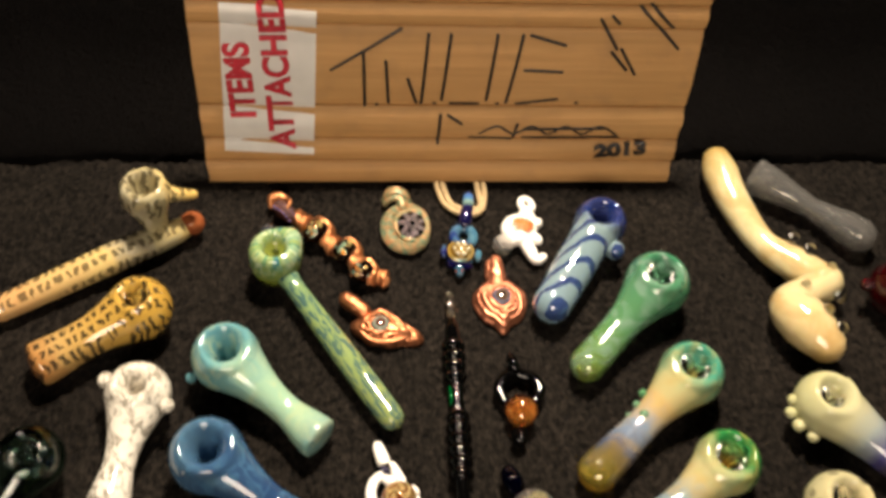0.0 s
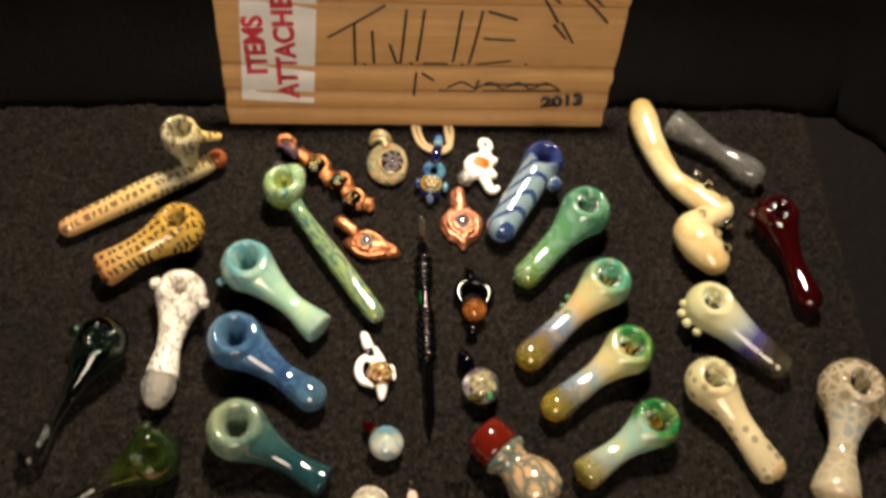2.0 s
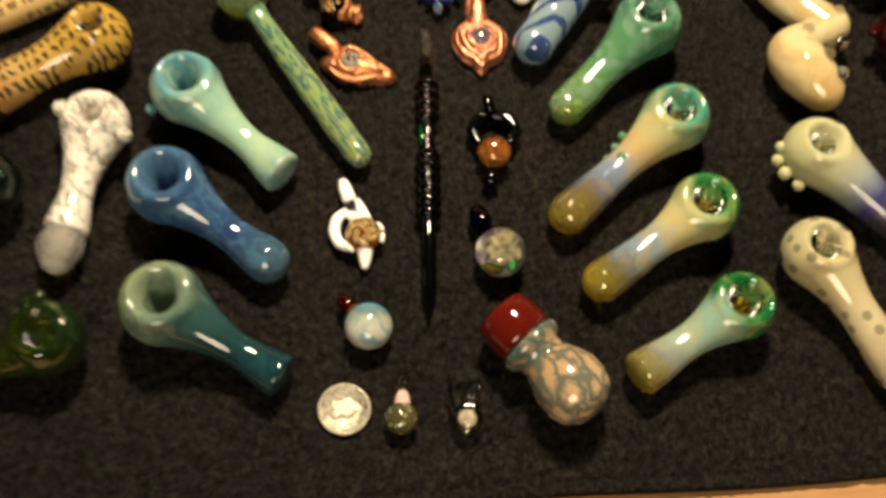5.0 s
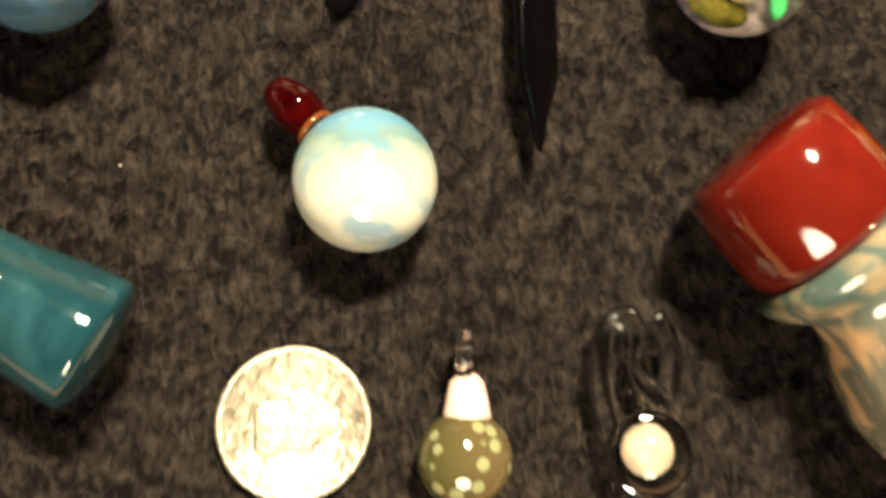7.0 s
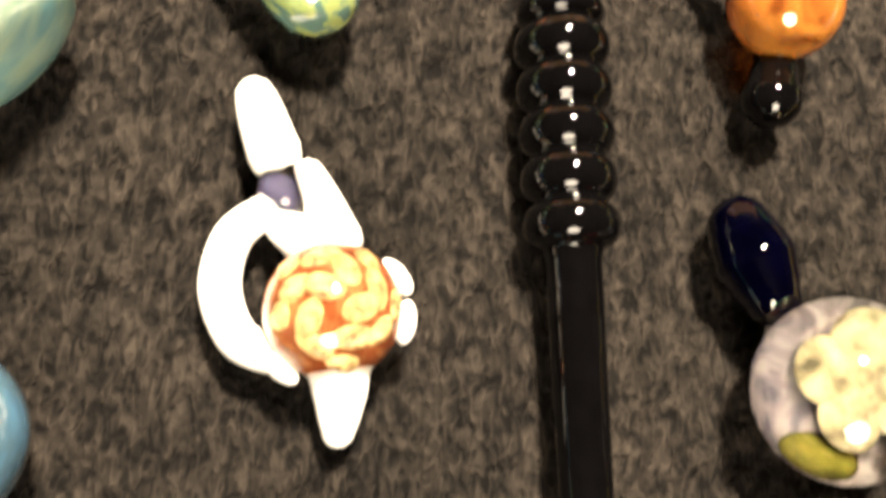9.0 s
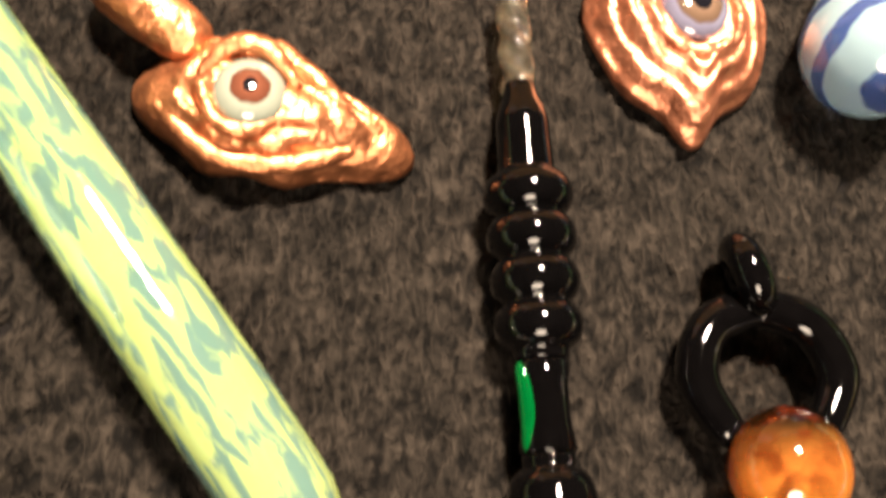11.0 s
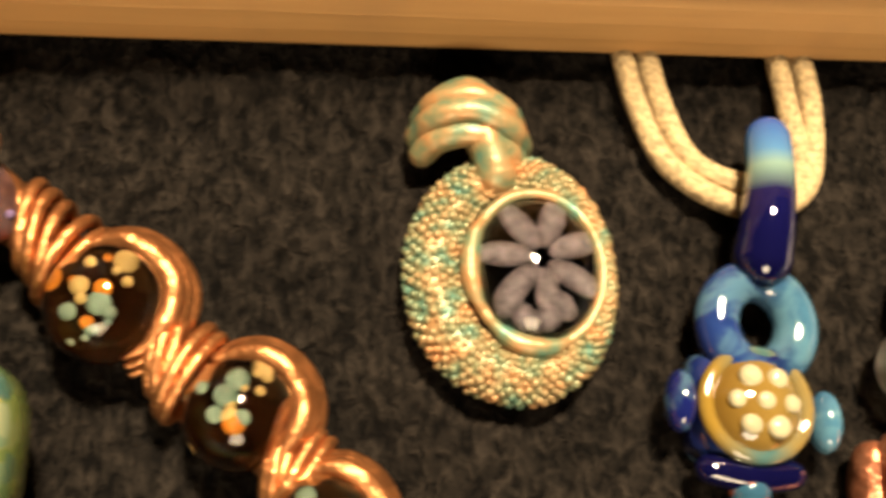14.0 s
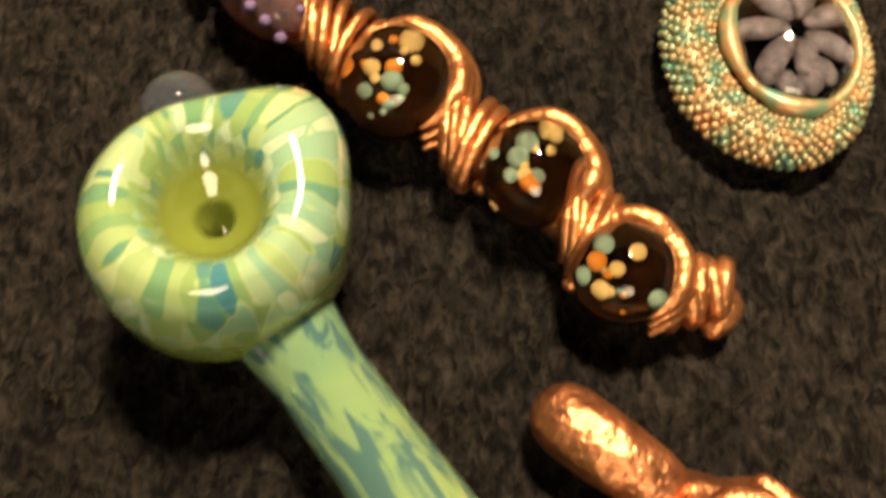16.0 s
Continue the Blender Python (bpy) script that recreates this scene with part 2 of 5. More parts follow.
# ---- mesh helpers ----
def part(name, bm, material, parent, label="", smooth=True):
    me = bpy.data.meshes.new(name)
    bmesh.ops.recalc_face_normals(bm, faces=bm.faces)
    bm.to_mesh(me)
    bm.free()
    for f in me.polygons:
        f.use_smooth = smooth
    me.materials.append(material)
    ob = new(name, me)
    ob.parent = parent
    if label:
        ob["label"] = label
    return ob


def thing(name, x, y, turn, label, category, group="", z=0.0, size=1.0):
    ob = new(name)
    ob.empty_display_size = 0.02
    ob.matrix_world = pose(x, y, z, 0, 0, turn) @ Matrix.Scale(size, 4)
    return tagged(ob, label, category, group)


def skin(rings, bm=None, closed=False):
    """Faces between rings of points; the first and last ring are capped unless the rings close on themselves."""
    bm = bm or bmesh.new()
    vs = [[bm.verts.new(p) for p in r] for r in rings]
    n = len(vs[0])
    pairs = list(zip(vs, vs[1:])) + ([(vs[-1], vs[0])] if closed else [])
    for a, b in pairs:
        for i in range(n):
            bm.faces.new((a[i], a[(i + 1) % n], b[(i + 1) % n], b[i]))
    if not closed:
        bm.faces.new(vs[0])
        bm.faces.new(vs[-1])
    return bm


def ball(bm, centre, radius, squash=(1, 1, 1), u=20, v=12, turn=0.0):
    m = Matrix.Translation(centre) @ Matrix.Rotation(turn, 4, "Z") @ Matrix.Diagonal((radius * squash[0], radius * squash[1], radius * squash[2], 1))
    bmesh.ops.create_uvsphere(bm, u_segments=u, v_segments=v, radius=1.0, matrix=m)
    return bm


def tube(points, radii, n=16, bm=None, steps=6, closed=False, flat=1.0):
    """A round rod through points (a smooth curve), with a radius for each; ends are domed."""
    pts = [Vector(p) for p in points]
    rad = list(radii) if hasattr(radii, "__len__") else [radii] * len(pts)
    line, rs = [], []
    last = len(pts)
    for i in range(last if closed else last - 1):
        if closed:
            p0, p1, p2, p3 = pts[i - 1], pts[i], pts[(i + 1) % last], pts[(i + 2) % last]
        else:
            p0, p1, p2, p3 = pts[max(i - 1, 0)], pts[i], pts[i + 1], pts[min(i + 2, last - 1)]
        for k in range(steps):
            t = k / steps
            line.append(0.5 * ((2 * p1) + (p2 - p0) * t + (2 * p0 - 5 * p1 + 4 * p2 - p3) * t * t + (3 * p1 - p0 - 3 * p2 + p3) * t ** 3))
            rs.append(rad[i] * (1 - t) + rad[(i + 1) % last] * t)
    if not closed:
        line.append(pts[-1])
        rs.append(rad[-1])
    m = len(line)
    rings = []
    up = Vector((0, 0, 1))
    if not closed:
        d0, d1 = (line[0] - line[1]).normalized(), (line[-1] - line[-2]).normalized()
        lead = [(line[0] + d0 * rs[0] * math.sin(a), rs[0] * math.cos(a), -d0) for a in (1.45, 1.0, 0.5)]
        tail = [(line[-1] + d1 * rs[-1] * math.sin(a), rs[-1] * math.cos(a), d1) for a in (0.5, 1.0, 1.45)]
    else:
        lead = tail = []
    mids = []
    for i in range(m):
        a = line[(i + 1) % m] if closed or i < m - 1 else line[i]
        b = line[i - 1] if closed or i > 0 else line[i]
        mids.append((line[i], rs[i], (a - b).normalized()))
    side = None
    for c, r, d in lead + mids + tail:
        if side is None:
            side = d.cross(up)
            side = side.normalized() if side.length > 1e-4 else Vector((1, 0, 0))
        side = (side - d * side.dot(d)).normalized()
        other = d.cross(side)
        rings.append([c + side * r * math.cos(2 * math.pi * k / n) + other * r * flat * math.sin(2 * math.pi * k / n) for k in range(n)])
    return skin(rings, bm, closed)


def lathe(profile, n=32, axis="X", bm=None, centre=(0, 0, 0)):
    """A turned solid: (place along the axis, radius) pairs."""
    rings = []
    for s, r in profile:
        ring = []
        for k in range(n):
            a, b = r * math.cos(2 * math.pi * k / n), r * math.sin(2 * math.pi * k / n)
            p = (s, a, b) if axis == "X" else (a, b, s)
            ring.append((p[0] + centre[0], p[1] + centre[1], p[2] + centre[2]))
        rings.append(ring)
    return skin(rings, bm)


def ease(t):
    t = min(1.0, max(0.0, t))
    return t * t * (3 - 2 * t)


def swell(keys, s):
    for (a, ra), (b, rb) in zip(keys, keys[1:]):
        if s <= b:
            return ra + (rb - ra) * ease((s - a) / (b - a))
    return keys[-1][1]


def spoon_body(R, length, neck, end, opening=0.6, depth=1.0, hole=0.2, squash=1.0, end_cap=1.0, lift=0.0, neck_at=0.62, shoulder=0.94):
    """The blown body of a hand pipe, lying along x: a round head with a funnel-shaped bowl that flows into a pinched neck and a swollen mouthpiece."""
    waist, flow = length * neck_at, 0.25 * R

    def taper(x):
        if x < waist:
            return R * shoulder + (neck - R * shoulder) * ease(max(0.0, (x - flow) / (waist - flow)) ** 0.66)
        return neck + (end - neck) * ease((x - waist) / (length - waist))

    xs = [-R * math.cos(math.pi * i / 60) for i in range(61)]
    xs += [R + (length - R) * (i + 1) / 44 for i in range(44)]
    xs += [length + end * end_cap * math.sin(math.pi / 2 * (i + 1) / 10) for i in range(10)]
    rings, n = [], 80
    ro, crest = R * opening, R * squash * (1 + math.sqrt(1 - opening ** 2))
    for x in xs:
        head = math.sqrt(max(0.0, R * R - x * x)) if x < R else 0.0
        if x > length:
            r = end * max(0.0, 1 - ((x - length) / (end * end_cap)) ** 2) ** 0.5
        else:
            s = taper(x) * ease((x - 0.1 * R) / (0.35 * R)) if x > 0.1 * R else 0.0
            r = max(head, s)
        r = max(r, 0.00003)
        t = ease(x / length)
        zc = R * squash * (1 - t) + max(end, 0.6 * neck) * t + lift * t if x > 0 else R * squash
        high = squash + (1 - squash) * ease(x / (1.5 * R)) if x > 0 else squash
        ring = []
        for k in range(n):
            a = 2 * math.pi * k / n
            px, py, pz = x, r * math.cos(a), zc + r * math.sin(a) * high
            d = math.hypot(px, py)
            if pz > R * squash * 0.9 and d < ro * 1.45:
                if d < ro:
                    u = d / ro
                    pz = crest - R * depth * (0.5 + 0.5 * math.cos(math.pi * u ** 0.85)) - R * 0.6 * ease((hole * 1.35 - d / R) / (hole * 0.5))
                else:
                    pz = min(pz, crest + R * 0.02) if px < 0 else pz + (crest - pz) * (1 - ease((d / ro - 1) / 0.45))
            ring.append((px, py, max(pz, 0.0004)))
        rings.append(ring)
    return skin(rings)


def box_part(bm, lo, hi):
    m = Matrix.Translation([(a + b) / 2 for a, b in zip(lo, hi)]) @ Matrix.Diagonal((*[b - a for a, b in zip(lo, hi)], 1))
    bmesh.ops.create_cube(bm, size=1.0, matrix=m)
    return bm


# ---- the room and the table ----
def structure(name, lo, hi, material, label, category):
    ob = part(name, box_part(bmesh.new(), lo, hi), material, None, smooth=False)
    return tagged(ob, label, category, kind="structure")


FLOOR_Z = -0.78
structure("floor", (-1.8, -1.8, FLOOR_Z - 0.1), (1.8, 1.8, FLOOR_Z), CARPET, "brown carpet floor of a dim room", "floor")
structure("ceiling", (-1.8, -1.8, 1.66), (1.8, 1.8, 1.76), PAINT, "unseen room ceiling, near-black to keep reflections dark", "ceiling")
structure("wall_north", (-1.9, 1.8, FLOOR_Z - 0.1), (1.9, 1.9, 1.76), PAINT, "unseen room wall, near-black to keep reflections dark", "wall")
structure("wall_south", (-1.9, -1.9, FLOOR_Z - 0.1), (1.9, -1.8, 1.76), PAINT, "unseen room wall, near-black to keep reflections dark", "wall")
structure("wall_east", (1.8, -1.8, FLOOR_Z - 0.1), (1.9, 1.8, 1.76), PAINT, "unseen room wall, near-black to keep reflections dark", "wall")
structure("wall_west", (-1.9, -1.8, FLOOR_Z - 0.1), (-1.8, 1.8, 1.76), PAINT, "unseen room wall, near-black to keep reflections dark", "wall")

table = thing("wooden_table", 0, 0.15, 0, "honey-coloured wooden table under the black cloth", "table", z=FLOOR_Z)
bm = box_part(bmesh.new(), (-0.62, -0.42, -FLOOR_Z - 0.034), (0.62, 0.42, -FLOOR_Z - 0.005))
bmesh.ops.bevel(bm, geom=bm.edges[:], offset=0.004, segments=2, affect="EDGES")
part("tabletop", bm, OAK, table, smooth=False)
for sx in (-0.56, 0.56):
    for sy in (-0.36, 0.36):
        part("leg", box_part(bmesh.new(), (sx - 0.03, sy - 0.03, 0), (sx + 0.03, sy + 0.03, -FLOOR_Z - 0.034)), OAK, table, smooth=False)


# ---- cloths ----
def display_cloth():
    """The felt sheet that the pieces lie on: a pile of small tufts, with a turned hem at the front edge."""
    nx, ny = 600, 360
    rng = np.random.default_rng(12)

    def tufts(passes, slant):
        h = rng.normal(size=(ny + 1, nx + 1))
        for k in range(passes):
            h = 0.25 * np.roll(h, 1, 0) + 0.5 * h + 0.25 * np.roll(h, -1, 0)
            h = 0.25 * np.roll(h, (1, slant), (0, 1)) + 0.5 * h + 0.25 * np.roll(h, (-1, -slant), (0, 1))
            h = 0.2 * np.roll(h, 1, 1) + 0.6 * h + 0.2 * np.roll(h, -1, 1)
        return h / h.std()

    u, v = np.meshgrid(np.linspace(0, 1, nx + 1), np.linspace(0, 1, ny + 1))
    x = -0.31 + 0.634 * u
    front = -0.0450 + 0.045 * x + 0.0010 * np.sin(x * 30)
    y = front + (0.330 - front) * v
    z = -0.0016 + 0.00046 * tufts(1, 1) + 0.0002 * tufts(3, -1) + 0.0004 * np.sin(x * 37 + 2 * np.sin(y * 29)) * np.sin(y * 31 + x * 11)
    z += 0.0018 * np.exp(-((y - front - 0.0025) / 0.003) ** 2) - 0.0010 * np.exp(-((y - front - 0.0072) / 0.0012) ** 2)
    z = np.minimum(z, 0.0009)
    x += 0.00012 * rng.normal(size=x.shape)
    edge = (u == 0) | (u == 1) | (v == 0) | (v == 1)
    z[edge] = -0.0030
    verts = np.stack([x, y, z], -1).reshape(-1, 3)
    i = (np.arange(ny)[:, None] * (nx + 1) + np.arange(nx)[None, :]).reshape(-1)
    faces = np.stack([i, i + 1, i + nx + 2, i + nx + 1], -1)
    me = bpy.data.meshes.new("display_cloth")
    me.from_pydata(verts.tolist(), [], faces.tolist())
    me.shade_smooth()
    me.materials.append(FELT)
    ob = new("display_cloth", me)
    return tagged(ob, "black short-pile felt cloth spread flat on the table", "cloth")


display_cloth()


def drape(name, points, top, label, seed):
    """A black cloth that hangs in soft folds behind or beside the display."""
    bm = bmesh.new()
    rows, n = 46, 90
    pts = [Vector(p) for p in points]
    grid = []
    for j in range(rows + 1):
        v = j / rows
        row = []
        for i in range(n + 1):
            s = i / n * (len(pts) - 1)
            k = min(int(s), len(pts) - 2)
            p = pts[k].lerp(pts[k + 1], s - k)
            d = (pts[k + 1] - pts[k]).normalized()
            out = Vector((-d.y, d.x, 0))
            fold = (0.016 * noise.noise((s * 5 + seed, v * 1.3, seed)) + 0.008 * math.sin(s * 23 + 3 * v)) * (0.25 + v)
            foot = 0.03 * (1 - ease(v / 0.2)) ** 2 - 0.45 * top * v
            row.append(bm.verts.new((p.x + out.x * (fold - foot), p.y + out.y * (fold - foot), -0.0025 + top * v)))
        grid.append(row)
    for a, b in zip(grid, grid[1:]):
        for i in range(n):
            bm.faces.new((a[i], a[i + 1], b[i + 1], b[i]))
    bmesh.ops.solidify(bm, geom=bm.faces[:], thickness=0.002)
    return tagged(part(name, bm, DRAPE, None), label, "cloth")


bm = bmesh.new()
bottom = [(-0.60, -0.0720), (-0.36, -0.0600), (0.315, -0.0285), (0.318, -0.1000), (0.60, -0.1050), (0.60, 0.56), (-0.60, 0.56)]
skin([[(x, y, -0.0048) for x, y in bottom], [(x, y, -0.0030) for x, y in bottom]], bm)
tagged(part("under_cloth", bm, DRAPE, None, smooth=False), "thin black cloth covering the table top", "cloth")
drape("backdrop_cloth", [(-0.46, 0.24, 0), (-0.36, 0.335, 0), (0.0, 0.350, 0), (0.36, 0.335, 0), (0.46, 0.24, 0)], 0.34, "black cloth hanging in soft folds behind the cardboard sign", 2.0)
drape("side_cloth", [(-0.42, -0.16, 0), (-0.40, 0.03, 0), (-0.45, 0.24, 0)], 0.09, "black cloth heaped along the side of the display", 5.0)
drape("side_cloth", [(0.45, 0.24, 0), (0.42, 0.05, 0), (0.43, 0.0, 0)], 0.09, "black cloth heaped along the side of the display", 9.0)


# ---- the cardboard sign ----
sign = thing("cardboard_sign", 0.008, 0.2925, 0.0, "creased brown cardboard sign leaning back behind the glass", "sign", z=0.002)
sign.matrix_world = pose(0.008, 0.2940, 0.0015, -16.7, 0, -0.3)
CREASES = [0.0, 0.0163, 0.0322, 0.0548, 0.1063, 0.1200, 0.1420]


def sign_depth(z):
    """How far the board's face lies back at a height: each strip bows out between its creases."""
    for a, b in zip(CREASES, CREASES[1:]):
        if z <= b:
            t = (z - a) / (b - a)
            return -0.0042 * math.sin(math.pi * t) ** 0.30 if 0 < t < 1 else 0.0
    return 0.0


def sign_panel():
    zs = []
    for a, b in zip(CREASES, CREASES[1:]):
        zs += [a + (b - a) * t for t in (0.0, 0.015, 0.04, 0.1, 0.3, 0.5, 0.7, 0.9, 0.96, 0.985)]
    zs.append(CREASES[-1])
    rings = []
    nx = 80
    for z in zs:
        left = -0.1437 - 0.02 * z + 0.0012 * noise.noise((z * 90, 1, 0))
        right = 0.1432 + 0.0016 * noise.noise((z * 120, 4, 0)) + 0.02 * z
        row = [(left + (right - left) * i / nx, sign_depth(z), z) for i in range(nx + 1)]
        rings.append(row + [(x, 0.0045, z) for x, y, z in reversed(row)])
    return skin(rings)


part("board", sign_panel(), CARD, sign, smooth=False)


def sheet_on_sign(x0, x1, z0, z1, lean, proud):
    bm = bmesh.new()
    grid = []
    nz, nx = 160, 8
    for j in range(nz + 1):
        z = z0 + (z1 - z0) * j / nz
        row = [bm.verts.new((x0 + (x1 - x0) * i / nx + lean * (z - z0), sign_depth(z) - proud - 0.0002, z - 0.05 * (x1 - x0) * i / nx)) for i in range(nx + 1)]
        grid.append(row)
    for a, b in zip(grid, grid[1:]):
        for i in range(nx):
            bm.faces.new((a[i], a[i + 1], b[i + 1], b[i]))
    return bm


part("label", sheet_on_sign(-0.1322, -0.0795, 0.0248, 0.1190, 0.045, 0.0003), PAPER, sign, "white paper label with red capital letters", smooth=False)


def words(text, size, m, material, parent, label):
    cu = bpy.data.curves.new("lettering", "FONT")
    cu.body, cu.size, cu.extrude, cu.offset = text, size, 0.0, 0.0007
    cu.align_x, cu.align_y = "LEFT", "BOTTOM_BASELINE"
    tmp = new("lettering", cu)
    me = bpy.data.meshes.new_from_object(tmp.evaluated_get(bpy.context.evaluated_depsgraph_get()))
    bpy.data.objects.remove(tmp)
    me.transform(m)
    for v in me.vertices:
        v.co.y += sign_depth(v.co.z)
    me.materials.clear()
    me.materials.append(material)
    ob = new("lettering", me)
    ob.parent = parent
    ob["label"] = label
    return ob


def on_sign(x, z, turn, sx=1.0):
    return Matrix.Translation((x, -0.0019, z)) @ Matrix.Rotation(-radians(turn), 4, "Y") @ Matrix.Rotation(radians(90), 4, "X") @ Matrix.Diagonal((sx, 1, 1, 1))


words("ITEMS", 0.0200, on_sign(-0.1125, 0.0480, 92, 0.93), RED_PRINT, sign, "red capital letters")
words("ATTACHED", 0.0200, on_sign(-0.0905, 0.0275, 92, 0.93), RED_PRINT, sign, "red capital letters")
words("2013", 0.0115, on_sign(0.0925, 0.0215, 5, 1.42), INK, sign, "black handwritten figures")


def stroke(points, width=0.0010):
    """One marker stroke on the board's face."""
    bm = tube([(x, 0.0, z) for x, z in points], width, 8, steps=24)
    for v in bm.verts:
        v.co.y = sign_depth(v.co.z) - 0.0004 + v.co.y * 0.3
    part("marker_stroke", bm, INK, sign)


# the maker's name, as plain marker strokes of its size
for line in ([(-0.066, 0.104), (-0.023, 0.131)], [(-0.046, 0.116), (-0.045, 0.078)], [(-0.032, 0.110), (-0.030, 0.080)], [(-0.018, 0.098), (-0.012, 0.080)], [(-0.006, 0.128), (-0.009, 0.080)],
             [(0.008, 0.128), (0.004, 0.083)], [(0.037, 0.128), (0.033, 0.083)], [(0.010, 0.080), (0.028, 0.080)], [(0.053, 0.128), (0.046, 0.081)], [(0.058, 0.128), (0.080, 0.122)], [(0.056, 0.105), (0.080, 0.104)], [(0.053, 0.080), (0.079, 0.084)],
             [(-0.038, 0.0785), (-0.037, 0.0785)], [(-0.001, 0.080), (0.0, 0.080)], [(0.040, 0.080), (0.041, 0.080)], [(0.092, 0.081), (0.093, 0.081)],
             [(0.004, 0.072), (0.003, 0.051)], [(0.009, 0.072), (0.018, 0.066)], [(0.024, 0.055), (0.052, 0.054)], [(0.055, 0.066), (0.053, 0.055)], [(0.061, 0.062), (0.113, 0.063)], [(0.060, 0.055), (0.124, 0.056)],
             [(0.100, 0.140), (0.113, 0.120)], [(0.107, 0.142), (0.112, 0.137)], [(0.116, 0.120), (0.127, 0.103)], [(0.110, 0.118), (0.121, 0.106)], [(0.124, 0.148), (0.152, 0.121)], [(0.130, 0.150), (0.147, 0.134)]):
    stroke([(-0.0681 + 0.915 * (x + 0.066), 0.0551 + 0.928 * (z - 0.078)) for x, z in line])

stroke([(0.020 + 0.0105 * k, 0.0395 + (0.0030 if k % 2 else -0.0026)) for k in range(9)], 0.0008)

# ---- hand pipes ----
PIPES = "hand pipes on the cloth"


def pipe(x, y, turn, R, length, neck, end, material, label, knobs=(), knob_material=None, lining=None, wall=0.84, **shape):
    p = thing("glass_pipe", x, y, turn, label, "glass pipe", PIPES)
    part("body", spoon_body(R, length, neck, end, **shape), material, p)
    if lining:
        inner = spoon_body(R * wall, length, neck * wall * 0.9, end * wall * 0.85, **{**shape, "end_cap": 0.3})
        for v in inner.verts:
            t = min(1.0, max(0.0, v.co.x / length))
            v.co.z += R * (1 - wall) * (1 - t) + end * (1 - wall * 0.85) * t
        part("lining", inner, lining, p)
    for kx, ky, kz, kr in knobs:
        part("knob", ball(bmesh.new(), (kx, ky, kz), kr, u=14, v=9), knob_material or material, p, "small raised glass dot")
    return p


TEAL = glass("seafoam_glass", [(0.0, (0.12, 0.32, 0.40)), (0.25, (0.20, 0.42, 0.44)), (0.45, (0.38, 0.56, 0.44)), (0.75, (0.38, 0.56, 0.43)), (0.90, (0.22, 0.40, 0.42)), (1.0, (0.04, 0.12, 0.20))], pattern="cloud", ink=(0.50, 0.58, 0.38), amount=0.5, scale=70, soft=0.25)
BLUE = glass("denim_blue_glass", [(0.0, (0.13, 0.25, 0.36)), (0.3, (0.07, 0.16, 0.30)), (0.6, (0.045, 0.11, 0.25)), (0.80, (0.08, 0.16, 0.24)), (0.90, (0.11, 0.19, 0.24)), (0.97, (0.06, 0.12, 0.21)), (1.0, (0.02, 0.05, 0.20))], pattern="cloud", ink=(0.12, 0.28, 0.44), amount=0.5, scale=90, seed=3, soft=0.2)
DTEAL = glass("deep_teal_glass", [(0.0, (0.34, 0.38, 0.22)), (0.22, (0.28, 0.36, 0.26)), (0.42, (0.08, 0.17, 0.16)), (0.6, (0.03, 0.10, 0.11)), (1.0, (0.015, 0.085, 0.11))], hi=0.075, pattern="cloud", ink=(0.05, 0.16, 0.19), amount=0.45, scale=80, seed=5, soft=0.1)
AMBER = glass("amber_glass", [(0.0, (0.80, 0.54, 0.06)), (0.35, (0.84, 0.58, 0.10)), (0.72, (0.82, 0.58, 0.22)), (0.9, (0.70, 0.36, 0.10)), (1.0, (0.50, 0.12, 0.02))], hi=0.072, pattern="rings", ink=(0.10, 0.085, 0.06), amount=0.85, scale=66, clear=0.4)
SNOW = glass("white_flecked_glass", [(0.0, (0.92, 0.88, 0.78)), (0.7, (0.92, 0.88, 0.80)), (0.86, (0.80, 0.78, 0.72)), (1.0, (0.72, 0.70, 0.66))], hi=0.078, wander=0.05, pattern="cloud", ink=(0.30, 0.27, 0.21), amount=0.75, scale=170, clear=0.2)
SWIRL = glass("blue_swirl_glass", [(0.0, (0.06, 0.08, 0.28)), (0.22, (0.10, 0.14, 0.38)), (0.30, (0.40, 0.54, 0.58)), (1.0, (0.38, 0.52, 0.60))], hi=0.085, wander=0.04, pattern="twist", ink=(0.03, 0.09, 0.36), amount=0.9, scale=44, clear=0.45)
GREEN = glass("green_glass", [(0.0, (0.10, 0.40, 0.24)), (0.3, (0.18, 0.46, 0.28)), (0.6, (0.22, 0.46, 0.22)), (0.85, (0.28, 0.46, 0.12)), (1.0, (0.40, 0.50, 0.10))], hi=0.08, pattern="cloud", ink=(0.40, 0.58, 0.48), amount=0.6, scale=60, clear=0.45, seed=8, clear_tip=0.55)
# gold of the focused light painted low in the fumed pipes
GOLD_CAUSTIC = (0.62, 0.36, 0.01)
FUME1 = glass("fumed_teal_glass", [(0.0, (0.07, 0.46, 0.36)), (0.2, (0.16, 0.54, 0.40)), (0.30, (0.66, 0.66, 0.36)), (0.42, (0.74, 0.58, 0.28)), (0.58, (0.36, 0.46, 0.60)), (0.74, (0.24, 0.30, 0.46)), (0.86, (0.50, 0.44, 0.08)), (1.0, (0.78, 0.64, 0.05))], hi=0.095, wander=0.12, clear=0.4, pattern="cloud", ink=(0.72, 0.54, 0.14), amount=0.35, scale=60, low_glow=GOLD_CAUSTIC, clear_tip=0.74, tip_from=0.72)
